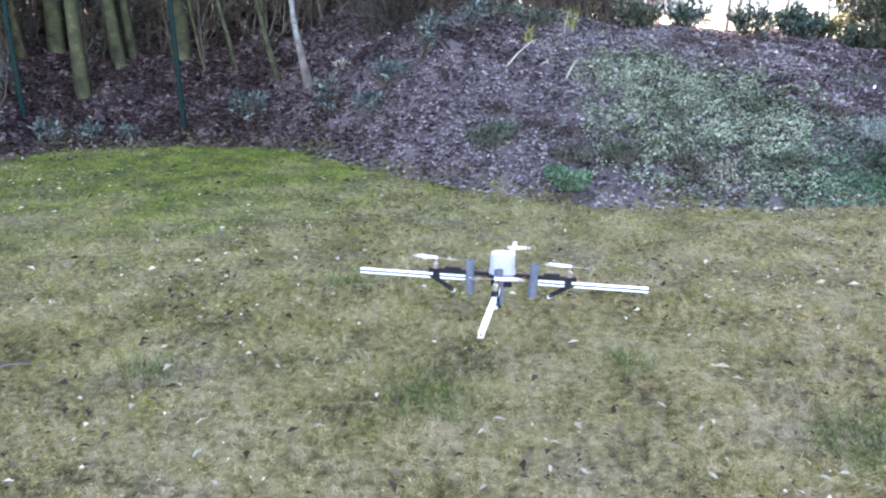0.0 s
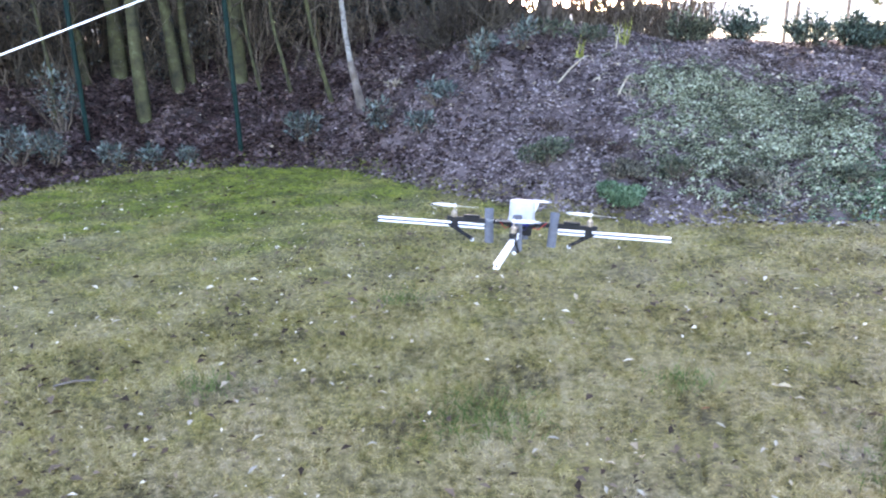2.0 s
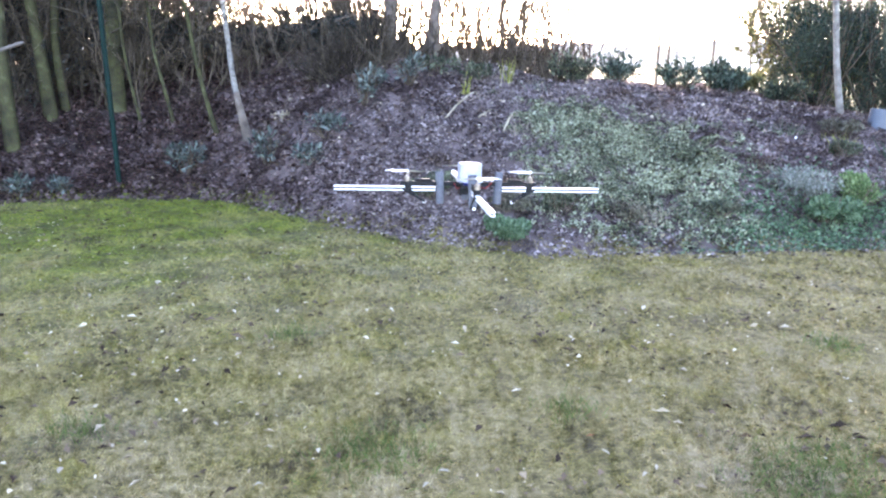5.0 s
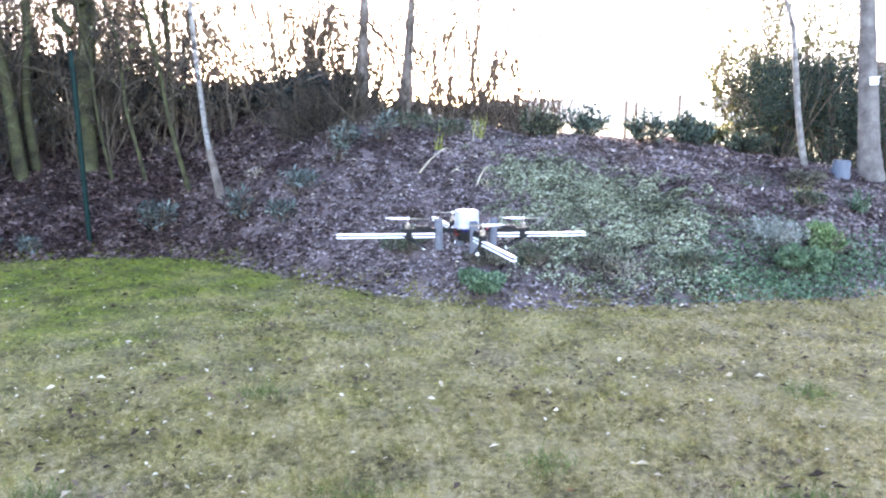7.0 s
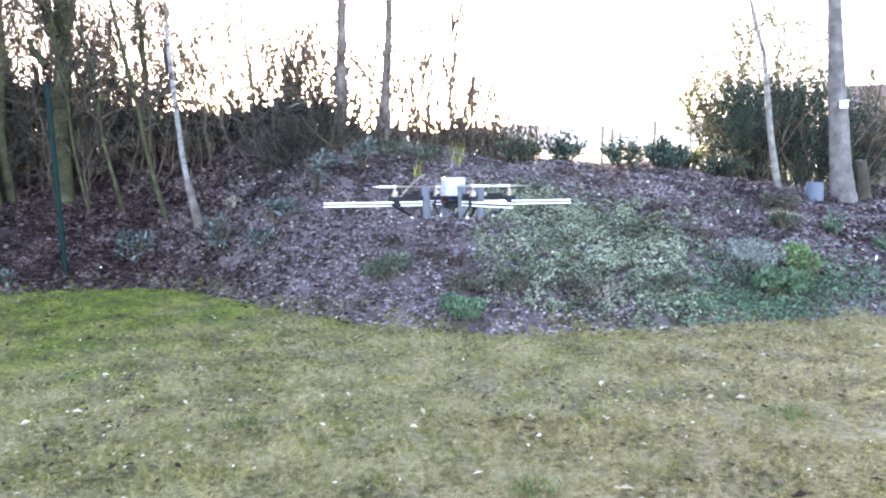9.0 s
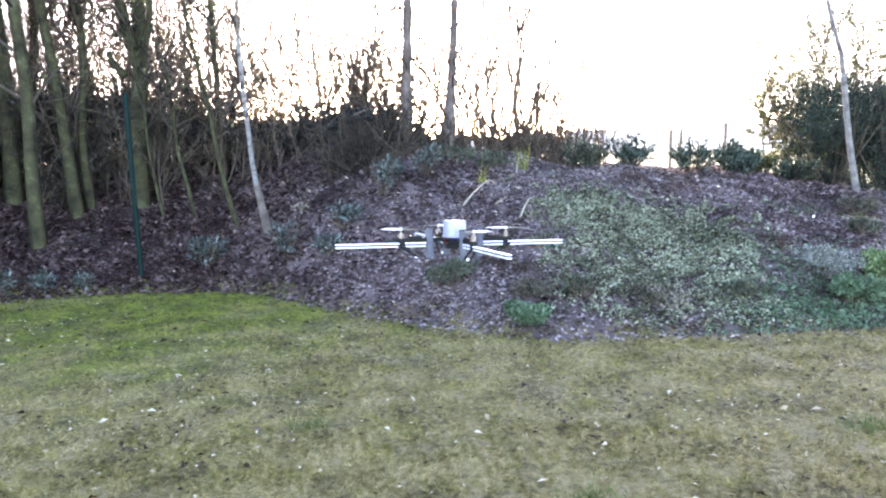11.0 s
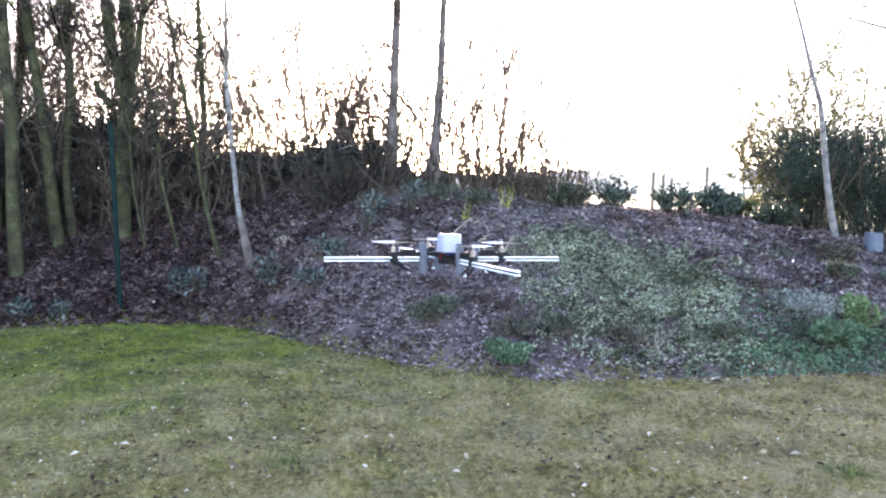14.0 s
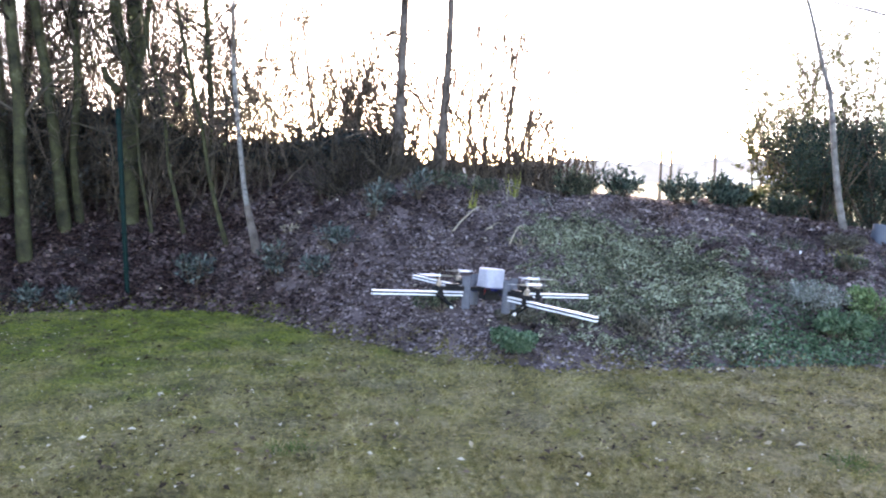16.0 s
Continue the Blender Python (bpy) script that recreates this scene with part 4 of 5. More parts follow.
# ---- fence posts, nest box, bucket, field posts, white pole ----
def build_fittings():
    for x, y, h in ((-3.94, 9.92, 2.3), (-5.9, 9.7, 2.4)):
        ob = thing("fence_post", pose(x, y, down(x, y) - 0.05, 0, -1.0, 20), "dark green steel fence post on the bank", "fence post", "fence posts")
        part("tube", turned(((0.0, 0), (0.03, 0), (0.03, h), (0.0, h)), 14), M_FENCE, ob)
        part("cap", turned(((0.0, h), (0.033, h), (0.034, h + 0.02), (0.02, h + 0.035), (0.0, h + 0.038)), 14), M_FENCE, ob)
        for k in range(5):
            z = 0.35 + k * 0.45
            part("clip", box_bm(-0.036, 0.036, -0.036, 0.0, z, z + 0.025, 0.004, 1), M_FENCE, ob)
    b = thing("nest_box", pose(5.63, 9.66, down(5.8, 9.81) + 1.15, 0, 0, -20), "small white nest box fixed to the old trunk", "nest box")
    part("body", box_bm(-0.02, 0.065, -0.06, 0.05, 0.0, 0.085, 0.004, 1), M_WHITE, b)
    part("roof", box_bm(-0.03, 0.078, -0.075, 0.06, 0.085, 0.098, 0.004, 1), M_WHITE, b)
    b = thing("bucket", pose(5.3, 9.64, down(5.3, 9.64) - 0.02, 0, 4, 0), "blue-grey plastic bucket upturned among leaves", "bucket")
    part("shell", turned(((0.0, 0.24), (0.09, 0.24), (0.1, 0.235), (0.12, 0.02), (0.13, 0.015), (0.13, 0.0), (0.115, 0.0), (0.0, 0.22)), 24), M_BUCKET, b)
    part("handle", rod_bm((-0.125, 0, 0.01), (-0.13, -0.1, 0.03), 0.004), M_BLACK, b)
    for x, y, h in ((4.75, 17.6, 1.75), (5.0, 17.7, 1.75), (5.9, 17.5, 1.6)):
        p = thing("field_post", pose(x, y, down(x, y) - 0.1, 0, 1.5, 0), "thin weathered wooden post at the field's edge", "post", "field posts")
        part("stake", turned(((0.0, 0), (0.035, 0), (0.03, h), (0.0, h + 0.02)), 9), M_POST, p)


def build_far_right():
    """The stump by the old trunk and the tiled shed behind the hedge."""
    ob = thing("stump", pose(6.15, 9.96, down(6.15, 9.96) - 0.03, 0, 9, 0), "dark rotten tree stump beside the old trunk", "stump")
    tube_part("wood", ((0, 0, 0), (-0.06, 0, 0.25), (-0.14, 0, 0.52)), (0.12, 0.085, 0.065), M_SHOOT, ob, 12, rng=np.random.default_rng(9))
    part("cut_top", turned(((0.0, 0.50), (0.064, 0.50), (0.058, 0.52), (0.0, 0.525)), 12, pose(-0.14, 0, 0)), M_GREYBARK, ob, "pale cut face")
    s = thing("shed", pose(15.5, 17.0, down(15.5, 17.0) - 0.1, 0, 0, -30), "low brown-tiled shed behind the hedge", "shed")
    part("wall", box_bm(-4.5, 4.5, -1.6, 1.6, -0.2, 1.55), M_RENDER, s)
    for side in (-1, 1):
        bm = bmesh.new()
        low, high = 1.45, 2.75
        pts = [bm.verts.new(p) for p in ((-4.8, side * 1.95, low), (4.8, side * 1.95, low), (4.8, 0, high), (-4.8, 0, high), (-4.8, side * 1.95, low + 0.1), (4.8, side * 1.95, low + 0.1), (4.8, 0, high + 0.1), (-4.8, 0, high + 0.1))]
        for f in ((0, 1, 2, 3), (4, 5, 6, 7), (0, 1, 5, 4), (1, 2, 6, 5), (2, 3, 7, 6), (3, 0, 4, 7)):
            bm.faces.new([pts[k] for k in f])
        bmesh.ops.recalc_face_normals(bm, faces=bm.faces)
        part("roof_slope", bm, M_TILE, s, "brown tiled roof")


def build_marks():
    """Small single things: plant tags on the bank, fallen leaves and a stick on the lawn."""
    for x, y in ((4.0, 8.9), (5.04, 7.89)):
        ob = thing("plant_tag", pose(x, y, down(x, y) - 0.02, 0, 8, 25), "small white plastic plant tag stuck in the bank", "plant tag", "plant tags")
        part("plate", box_bm(-0.016, 0.016, -0.002, 0.002, 0.05, 0.085, 0.001, 1), M_WHITE, ob)
        part("spike", box_bm(-0.006, 0.006, -0.002, 0.002, 0.0, 0.05), M_WHITE, ob)
    rng = np.random.default_rng(77)
    spots = ((-1.49, 2.9, 0.075), (-1.6, 2.63, 0.05), (-0.96, 2.37, 0.05), (0.82, 2.84, 0.06), (0.88, 2.91, 0.045), (0.33, 2.52, 0.05), (-1.09, 2.56, 0.06), (0.67, 3.19, 0.045), (-2.05, 5.68, 0.08),
             (-2.4, 5.35, 0.07), (-2.61, 4.12, 0.06), (-2.47, 4.07, 0.06), (-0.93, 3.54, 0.04), (0.03, 2.88, 0.06), (-0.04, 2.78, 0.045), (0.7, 3.04, 0.06), (-0.68, 2.78, 0.05), (1.16, 2.52, 0.06),
             (0.21, 2.53, 0.045), (-1.37, 3.11, 0.06), (-0.99, 3.32, 0.05), (1.38, 6.5, 0.05), (0.78, 2.52, 0.05))
    for k, (x, y, size) in enumerate(spots):
        turn = rng.uniform(0, 360)
        ob = thing("fallen_leaf", pose(x, y, down(x, y) + 0.022, rng.uniform(-12, 12), rng.uniform(-12, 12), turn), "single pale curled dead leaf lying on the grass" if k != 7 else "single reddish dead leaf lying on the grass", "leaf", "fallen leaves on the lawn")
        i = np.linspace(0, 1, 7)
        half = 0.19 * np.sin(np.pi * np.clip(i * 0.96 + 0.02, 0, 1)) ** 0.8
        rise = 0.16 * np.sin(np.pi * i) * rng.uniform(-0.3, 1.0)
        mid = np.stack([i - 0.5, 0 * i, rise], 1)
        left, right = mid + np.stack([0 * i, half, 0.5 * half], 1), mid + np.stack([0 * i, -half, 0.7 * half], 1)
        v = np.concatenate([left, mid, right]) * size * 0.85
        v[:, 2] += size * 0.1
        j = np.arange(6)
        f = np.concatenate([np.stack([j, j + 7, j + 8, j + 1], 1), np.stack([j + 7, j + 14, j + 15, j + 8], 1)])
        solid("blade", v, f, M_CANE if k != 7 else M_RUST, ob, smooth=True)
    ob = thing("stick", pose(-2.24, 3.26, 0.02, 0, 0, 25), "short dark twig lying on the lawn", "stick")
    tube_part("twig", ((-0.09, 0, 0), (0, 0.012, 0.008), (0.1, 0, 0)), (0.006, 0.007, 0.004), M_TRUNK, ob, 7)


build_fittings()
build_far_right()
build_marks()
pole_hold = (-5.12, -0.16, 0.02, 0, -19.9, 30.9)
pole = thing("white_pole", pose(*pole_hold), "long thin white pole leaning up from the lawn", "pole")
part("shaft", turned(((0.0, 0), (0.003, 0), (0.0026, 4.94), (0.0, 4.94)), 12, pose(0, 0, 0, 0, 90, 0)), M_WHITE, pole)
part("tip", turned(((0.0, 4.93), (0.0045, 4.93), (0.0045, 4.99), (0.003, 5.0), (0.0, 5.0)), 12, pose(0, 0, 0, 0, 90, 0)), M_GREYBARK, pole)
POLE_ROWS = ((0.0, -0.9, 0.1), (0.3, -0.6, 0.1), (0.6, 0.2, 0.1), (1.0, 0.33, 0.1), (1.5, 0.2, 0.1), (2.0, -0.03, 0.1), (2.5, -0.22, 0.1), (3.0, -0.35, 0.1), (3.5, -0.5, 0.1), (4.5, -0.5, 0.03), (5.0, 0.6, -0.05), (7.3, 0.3, -0.15), (10.0, 0.2, -0.2), (12.5, -0.2, -0.22), (14.5, -0.9, -0.16), (16.0, 0.1, -0.16))  # seconds, dip, slide


# ---- grass, dead leaves and ground cover ----
def scatter(rng, n, b0, b1, r0, r1):
    """Random points over a ring sector: bearings in degrees, distances in metres."""
    b = np.radians(rng.uniform(b0, b1, n))
    r = np.sqrt(rng.uniform(r0 ** 2, r1 ** 2, n))
    return r * np.sin(b), r * np.cos(b)


def clumps(x, y, s, seed):
    """A smooth random field, about 0 to 1, for uneven cover."""
    rng = np.random.default_rng(seed)
    v = np.zeros_like(x)
    for _ in range(10):
        k, p = rng.normal(size=2) * s, rng.uniform(0, 6.28)
        v += np.sin(k[0] * x + k[1] * y + p)
    return np.clip(0.5 + v / 9, 0, 1)


def build_grass():
    rng = np.random.default_rng(7)
    parts = []
    for r0, r1, n, size in ((1.9, 4.6, 330000, 0.036), (4.6, 11.2, 340000, 0.048)):
        x, y = scatter(rng, n, -42, 40, r0, r1)
        cover = clumps(x, y, 5.0, 1) * 0.3 + clumps(x, y, 1.3, 2) * 0.15 + clumps(x, y, 22.0, 12) * 0.3 + clumps(x, y, 55.0, 13) * 0.25
        foot, _, _, r, _ = bank_at(x, y)
        keep = (r < foot + 0.15 + 0.2 * clumps(x, y, 6, 3)) & (rng.uniform(size=n) < 0.45 + 1.0 * cover)
        x, y, cover = x[keep], y[keep], cover[keep]
        n = len(x)
        p = np.stack([x, y, ground_z(x, y) - 0.003], 1)
        d = np.concatenate([rng.normal(size=(n, 2)) * 0.75, rng.uniform(0.02, 0.5, (n, 1))], 1)
        d /= np.linalg.norm(d, axis=1, keepdims=True)
        h = (size * rng.uniform(0.5, 1.3, n) * (0.15 + 1.8 * cover))[:, None]
        side = np.cross(d, rng.normal(size=(n, 3)))
        side *= (0.0018 + 0.0004 * np.hypot(x, y))[:, None] / np.linalg.norm(side, axis=1, keepdims=True)
        tip = p + d * h
        tip[:, 2] -= h[:, 0] * 0.15
        parts.append(np.stack([p - side, p + side, tip], 1))
    # sparser where the lawn goes on behind and beside
    n = 260000
    x, y = scatter(rng, n, 40, 318, 0.1, 9.0)
    x2, y2 = scatter(rng, 40000, -42, 40, 0.1, 1.9)
    x, y = np.concatenate([x, x2]), np.concatenate([y, y2])
    n = len(x)
    p = np.stack([x, y, ground_z(x, y) - 0.003], 1)
    d = np.concatenate([rng.normal(size=(n, 2)) * 0.75, rng.uniform(0.35, 1.0, (n, 1))], 1)
    d /= np.linalg.norm(d, axis=1, keepdims=True)
    side = np.cross(d, rng.normal(size=(n, 3)))
    side *= 0.004 / np.linalg.norm(side, axis=1, keepdims=True)
    parts.append(np.stack([p - side, p + side, p + d * 0.035], 1))
    v = np.concatenate(parts).reshape(-1, 3)
    ob = solid("lawn_grass", v, np.arange(len(v)).reshape(-1, 3), M_BLADE)
    tagged(ob, "short patchy winter grass, olive and straw-coloured", "grass", kind="stuff")


def lay(rng, x, y, size, material, name, label, category, flat=0.35, lift=0.006, narrow=0.4, loose=0.35):
    p = np.stack([x, y, ground_z(x, y) + lift], 1)
    n = len(x)
    a = rng.uniform(0, 2 * np.pi, n)
    lean = np.stack([np.cos(a), np.sin(a), rng.normal(size=n) * 0.15], 1) * 3
    v, f = leaves(rng, p, size, flat * 1.2, lean, narrow, (0, 0, 1), loose)
    v[:, 2] = np.maximum(v[:, 2], ground_z(v[:, 0], v[:, 1]) + 0.003)
    return tagged(solid(name, v, f, material), label, category, kind="stuff")


def build_litter():
    rng = np.random.default_rng(11)
    for n, size, mat, name, label, flat, lift, salt in ((21000, 0.03, M_SPECK, "lawn_leaves", "scattered dark brown dead leaves on the lawn", 0.35, 0.02, 41), (8500, 0.027, M_PALELEAF, "pale_leaves", "scattered pale curled leaves on the lawn", 0.35, 0.022, 42)):
        x, y = scatter(rng, n, -42, 40, 2.0, 11)
        foot, _, _, r, _ = bank_at(x, y)
        ok = (r < foot) & (rng.uniform(size=n) < (0.1 + clumps(x, y, 2.2, salt) ** 2) * np.clip(6 / r, 0.6, 1.2))
        lay(rng, x[ok], y[ok], size * np.clip(rng.exponential(0.45, ok.sum()) + 0.45, 0.5, 2.2), mat, name, label, "dead leaves", flat, lift, 0.22, 0.45)
    x, y = scatter(rng, 400000, -42, 37, 6.5, 14.0)
    foot, crest, _, r, b = bank_at(x, y)
    ok = (r > foot + rng.normal(size=len(r)) * 0.12) & (rng.uniform(size=len(r)) < np.where(r < crest, 1.0, 0.3) * (1.5 * (0.35 * clumps(x, y, 4, 44) + 0.65 * clumps(x, y, 13, 45))))
    wood = rng.normal(size=len(r)) * 3 + b < -12
    u = (r - foot) / (crest - foot)
    brown = ~wood & ((rng.normal(size=len(r)) * 2 + b > 19) & (u > 0.08) | (u + rng.normal(size=len(r)) * 0.1 > 0.55) & (b < 3) | (b + rng.normal(size=len(r)) * 2.5 < -3))
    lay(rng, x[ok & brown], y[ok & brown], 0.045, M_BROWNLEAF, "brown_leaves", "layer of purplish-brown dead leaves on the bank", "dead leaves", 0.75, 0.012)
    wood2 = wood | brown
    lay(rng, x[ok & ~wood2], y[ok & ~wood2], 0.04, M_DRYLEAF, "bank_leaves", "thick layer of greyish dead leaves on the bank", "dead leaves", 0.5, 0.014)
    lay(rng, x[ok & wood], y[ok & wood], 0.06, M_WOODLEAF, "wood_leaves", "thick layer of wet brown dead leaves under the trees", "dead leaves", 0.75, 0.012)
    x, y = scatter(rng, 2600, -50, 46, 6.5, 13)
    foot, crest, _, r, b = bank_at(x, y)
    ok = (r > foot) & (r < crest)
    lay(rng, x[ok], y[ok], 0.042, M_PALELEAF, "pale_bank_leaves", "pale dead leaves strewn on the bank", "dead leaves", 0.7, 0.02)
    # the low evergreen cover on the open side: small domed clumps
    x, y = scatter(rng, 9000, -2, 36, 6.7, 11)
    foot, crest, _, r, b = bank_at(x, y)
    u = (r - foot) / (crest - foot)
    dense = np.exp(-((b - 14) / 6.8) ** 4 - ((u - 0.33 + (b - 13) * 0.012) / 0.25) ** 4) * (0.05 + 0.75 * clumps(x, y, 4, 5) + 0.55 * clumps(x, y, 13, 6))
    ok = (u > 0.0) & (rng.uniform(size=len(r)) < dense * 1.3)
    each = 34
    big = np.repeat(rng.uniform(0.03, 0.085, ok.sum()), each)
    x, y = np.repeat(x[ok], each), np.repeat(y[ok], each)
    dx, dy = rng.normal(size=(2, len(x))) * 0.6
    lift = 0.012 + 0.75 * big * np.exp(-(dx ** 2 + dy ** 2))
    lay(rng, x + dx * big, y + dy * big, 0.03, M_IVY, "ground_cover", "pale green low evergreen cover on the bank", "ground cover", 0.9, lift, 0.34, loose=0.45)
    x, y = scatter(rng, 60000, 8, 37, 6.7, 9.6)
    foot, crest, _, r, b = bank_at(x, y)
    u = (r - foot) / (crest - foot)
    ok = (u > -0.03) & (rng.uniform(size=len(r)) < np.exp(-((u - 0.1) / 0.16) ** 2 - ((b - 26) / 6) ** 2) * (0.3 + 0.9 * clumps(x, y, 4, 9)))
    lay(rng, x[ok], y[ok], 0.032, M_GREEN, "weeds", "fresh green weeds at the foot of the bank", "weeds", 1.2, 0.03, loose=0.8)


def tuft(name, x, y, n, high, spread, material, label, seed, wide=0.006, category="grass tuft"):
    rng = np.random.default_rng(seed)
    ob = thing(name, pose(x, y, down(x, y) - 0.01), label, category)
    start = np.concatenate([rng.normal(size=(n, 2)) * spread * 0.15, np.zeros((n, 1))], 1)
    way = np.concatenate([rng.normal(size=(n, 2)) * spread, np.ones((n, 1))], 1)
    p, r = grow(rng, start, way, high * rng.uniform(0.5, 1.1, n), np.full(n, wide), 0.12, -0.05, 5)
    v, f = strands(p, r, 3)
    tagged(solid("foliage", v, f, material, ob), kind="stuff")
    return ob


def build_tufts():
    tuft("sword_plant", 0.37, 9.77, 10, 0.3, 0.3, M_YELLOW, "yellow-green sword-leaved tuft on the bank", 300, 0.008)
    tuft("sword_plant", 0.92, 10.3, 12, 0.32, 0.16, M_YELLOW, "yellow-green sword-leaved tuft near the crest", 301, 0.008)
    tuft("sword_plant", 1.31, 10.05, 12, 0.2, 0.5, M_GREY, "grey-green tuft near the crest", 302, 0.008)
    tuft("dry_tuft", 0.95, 8.67, 30, 0.22, 0.6, M_CANE, "straw-coloured dry grass tuft on the bank", 303, 0.004)
    tuft("dry_tuft", 1.93, 7.05, 34, 0.38, 0.45, M_CANE, "reddish dry grass tuft at the foot of the bank", 304, 0.003)
    tuft("green_tuft", 4.97, 8.63, 34, 0.28, 0.35, M_GREEN, "fresh green leafy tuft on the bank", 305, 0.008)
    tuft("green_tuft", 5.43, 8.28, 30, 0.26, 0.4, M_GREEN, "fresh green leafy tuft on the bank", 307, 0.008)
    tuft("green_tuft", 3.97, 9.1, 60, 0.16, 0.8, M_DULL, "low dull green tuft on the bank", 308, 0.006)
    tuft("green_tuft", 3.7, 9.0, 50, 0.15, 0.8, M_DULL, "low dull green tuft on the bank", 309, 0.006)
    tuft("sword_plant", 4.52, 8.92, 20, 0.14, 0.6, M_YELLOW, "small yellow-green tuft on the bank", 310, 0.006)
    tuft("green_tuft", -0.29, 3.08, 520, 0.07, 0.9, M_TURFGREEN, "darker green grass tuft in the lawn", 306, 0.0025)
    for k, (x, y, n, w) in enumerate(((1.4, 2.8, 420, 0.9), (1.62, 3.0, 380, 0.9), (1.5, 2.55, 260, 0.7), (0.62, 3.5, 120, 0.5), (-1.6, 3.3, 120, 0.5), (-0.9, 4.6, 140, 0.5), (2.3, 4.4, 140, 0.5))):
        tuft("green_tuft", x, y, n, 0.07, w, M_TURFGREEN, "darker green grass tuft in the lawn", 320 + k, 0.0025)
    # The first three put a ledge's shade and red-brown streaks into clump colour.
    for k, (x, y, w, h) in enumerate(((0.45, 7.95, 0.5, 0.1), (0.06, 8.26, 0.45, 0.1), (0.72, 7.78, 0.35, 0.08), (2.5, 9.4, 0.7, 0.14), (2.2, 9.6, 0.5, 0.12), (3.24, 8.1, 0.4, 0.12))):
        shrub("brown_clump", x, y, w, h, 240, 0.045, M_BROWNCLUMP, "flattened red-brown clump on the bank", 370 + k, "bracken", "dead bracken on the bank", 8, 0.15, 0.2)
    shrub("withered_shrub", -1.98, 10.33, 0.24, 0.16, 90, 0.04, M_CANE, "small straw-coloured shrub among dead leaves", 380, stems=6)
    ob = thing("stone", pose(-1.9, 10.69, down(-1.9, 10.69) - 0.01, 0, 10, 30), "small pale stone among dead leaves", "stone")
    part("rock", turned(((0.0, 0.0), (0.035, 0.0), (0.045, 0.02), (0.04, 0.045), (0.02, 0.06), (0.0, 0.062)), 9, Matrix.Diagonal((0.9, 0.7, 0.7, 1))), M_CANE, ob)
    for k, (x, y, dx, dz, r) in enumerate(((0.08, 9.06, 0.3, 0.3, 0.011), (0.43, 9.0, 0.18, 0.12, 0.009), (0.72, 8.69, 0.12, 0.22, 0.011), (0.8, 10.1, 0.06, 0.3, 0.006))):
        ob = thing("dry_cane", pose(x, y, down(x, y) - 0.02), "broken pale dry cane stuck in the bank", "cane", "dry canes")
        tube_part("stalk", ((0, 0, 0), (dx * 0.5, 0.05, dz * 0.6), (dx, 0.1, dz)), (r, r, r * 0.6), M_CANE, ob, 7)
        tube_part("bent_blade", ((dx, 0.1, dz), (dx * 1.25, 0.08, dz * 1.1), (dx * 1.4, 0.0, dz * 0.8)), (r * 0.6, r * 0.5, r * 0.2), M_CANE, ob, 5)


build_tufts()


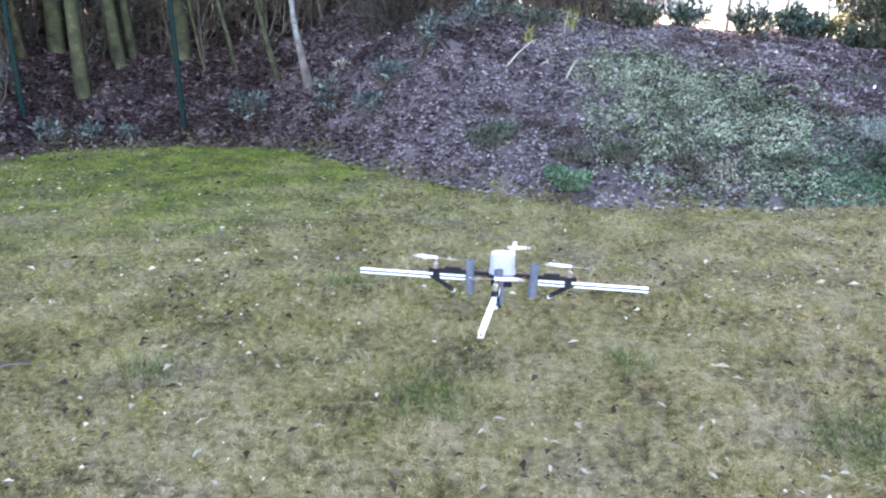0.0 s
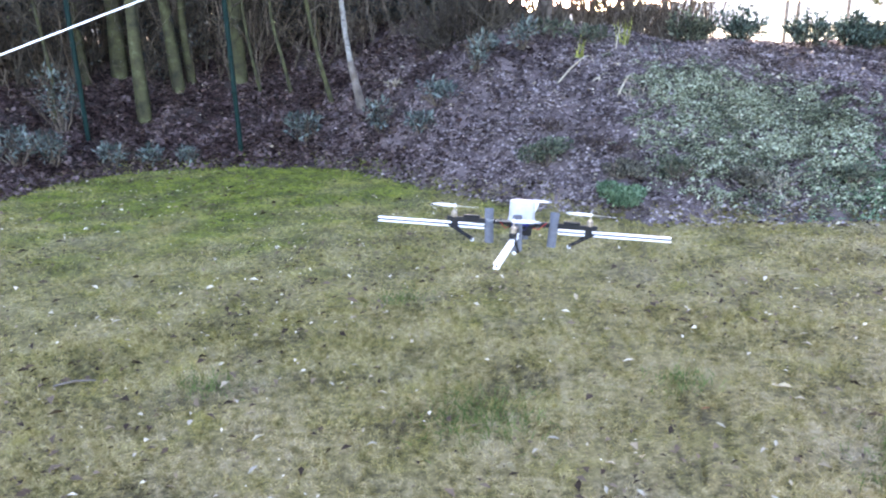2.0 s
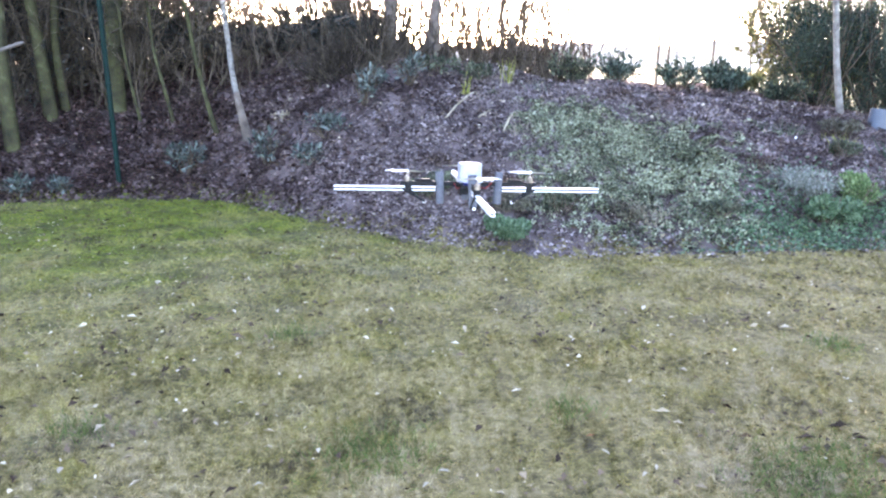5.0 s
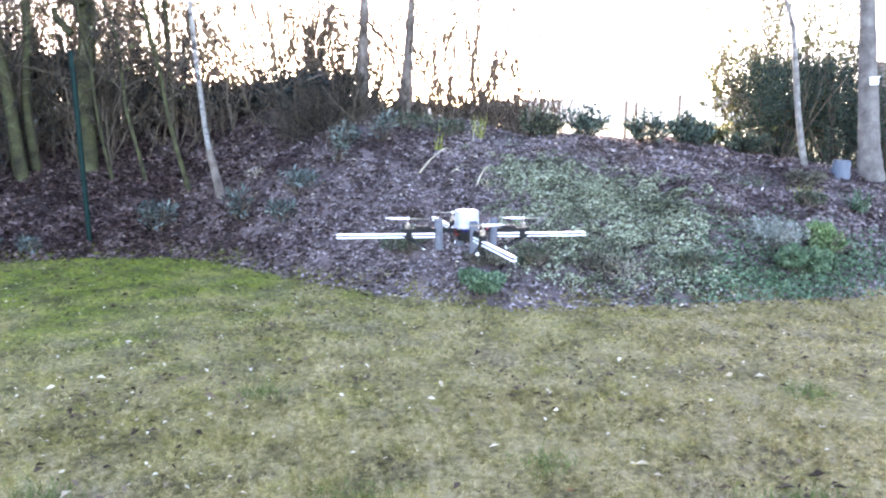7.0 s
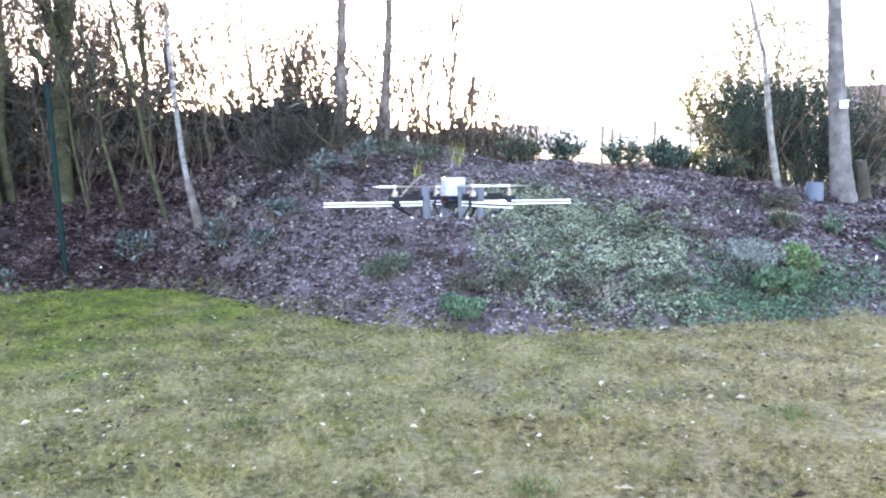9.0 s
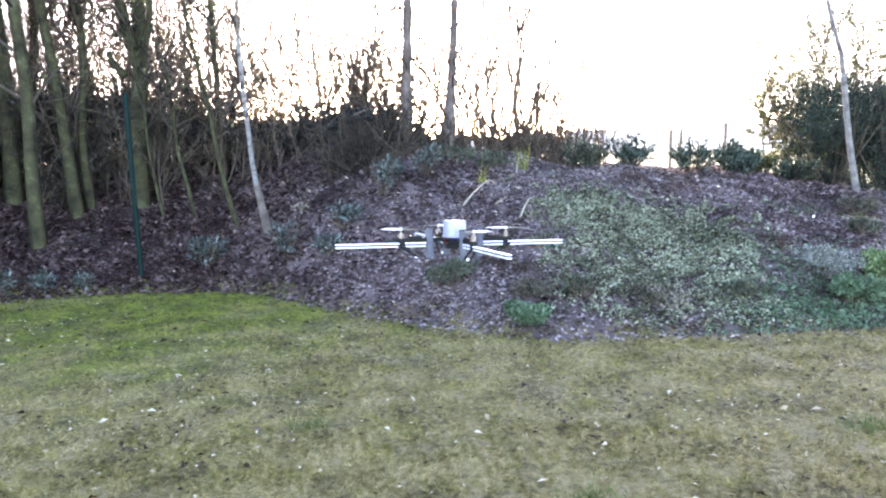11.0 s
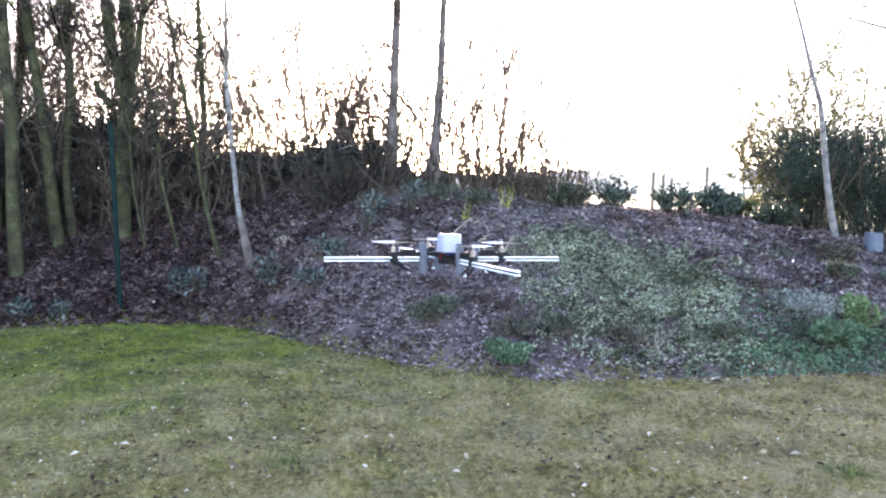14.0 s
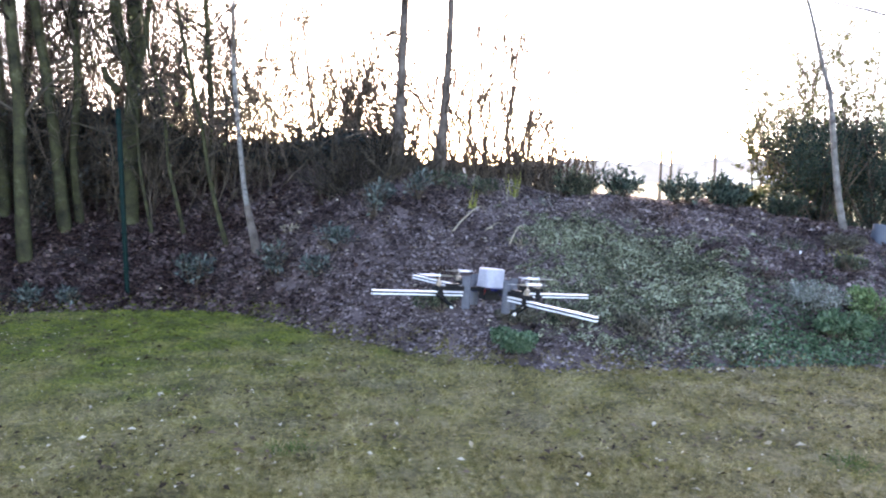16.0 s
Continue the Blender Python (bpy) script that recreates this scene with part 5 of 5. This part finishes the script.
# ---- the hazy distance ----
def build_distance():
    """A far belt of woods and roofs; its haze is a pale glow put into the surface."""
    m = surface("far_haze_glow", ((0.05, 0.06, 0.075), (0.07, 0.08, 0.095), (0.1, 0.11, 0.12)), 0.02, 1.0, 0.0, 0.1)
    # emission whitens the belt in place of haze in the air
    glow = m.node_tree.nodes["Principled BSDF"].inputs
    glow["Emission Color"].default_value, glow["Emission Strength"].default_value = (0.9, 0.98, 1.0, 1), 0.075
    b = np.radians(np.linspace(-70, 70, 561))
    r = 420.0
    rng = np.random.default_rng(5)
    top = 6 + 4 * clumps(np.degrees(b), b * 0, 0.5, 31) + 4 * clumps(np.degrees(b), b * 0, 2.2, 32) + rng.uniform(0, 2.4, len(b))
    lo = np.stack([r * np.sin(b), r * np.cos(b), np.full_like(b, -3.0)], 1)
    hi = np.stack([(r + 25) * np.sin(b), (r + 25) * np.cos(b), top], 1)
    n = len(b)
    i = np.arange(n - 1)
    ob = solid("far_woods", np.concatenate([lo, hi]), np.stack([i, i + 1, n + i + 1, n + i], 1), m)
    tagged(ob, "distant belt of trees, hazed by its own pale glow", "distant trees", kind="structure")


def far_house(x, y, turn, long, high):
    """A gabled house a few hundred metres off, hazed by the glow of its materials."""
    ob = thing("house", pose(x, y, -0.5, 0, 0, turn), "distant pale gabled house, hazed by a faint glow", "house", "far houses")
    part("wall", box_bm(-long / 2, long / 2, -3.5, 3.5, 0, high), M_FARWALL, ob)
    bm = bmesh.new()
    e, top = long / 2 + 0.4, high + 3.4
    v = [bm.verts.new(p) for p in ((-e, -4, high), (e, -4, high), (e, 4, high), (-e, 4, high), (-e, 0, top), (e, 0, top))]
    for f in ((0, 1, 5, 4), (2, 3, 4, 5), (1, 2, 5), (3, 0, 4), (3, 2, 1, 0)):
        bm.faces.new([v[k] for k in f])
    part("roof", bm, M_FARROOF, ob, "greyish roof")


# A far material with the haze put in as a faint bluish-white glow.
def hazed(name, colour, glow):
    m = surface(name, (colour, tuple(c * 1.1 for c in colour)), 0.3, 1.0, 0.0, 0.6)
    inputs = m.node_tree.nodes["Principled BSDF"].inputs
    inputs["Emission Color"].default_value, inputs["Emission Strength"].default_value = (0.92, 0.98, 1.0, 1), glow
    return m


M_FARWALL, M_FARROOF = hazed("far_wall", (0.5, 0.5, 0.5), 0.085), hazed("far_roof", (0.12, 0.12, 0.13), 0.075)
build_distance()
for bearing, off, turn, long, high in ((17.4, 330, 20, 8, 4.0), (19.3, 300, -15, 9, 4.6), (20.6, 310, 35, 7, 4.2), (21.8, 290, 5, 10, 4.4), (23.4, 320, -25, 9, 4.8), (13.2, 350, 10, 8, 3.6)):
    far_house(off * math.sin(radians(bearing)), off * math.cos(radians(bearing)), turn, long, high)
build_grass()
build_litter()


# ---- what moves ----
def motions():
    walk(drone, [(t, pose(*p)) for t, *p in DRONE_ROWS])
    for prop, at, sense in PROPS:
        walk(prop, [(k / 30, pose(*at, 0, 0, sense * 84 * k + 12 * sense)) for k in range(481)])
    walk(pole, [(t, pose(*pole_hold) @ pose(slide, 0, 0, 0, dip, 0)) for t, dip, slide in POLE_ROWS])


motions()
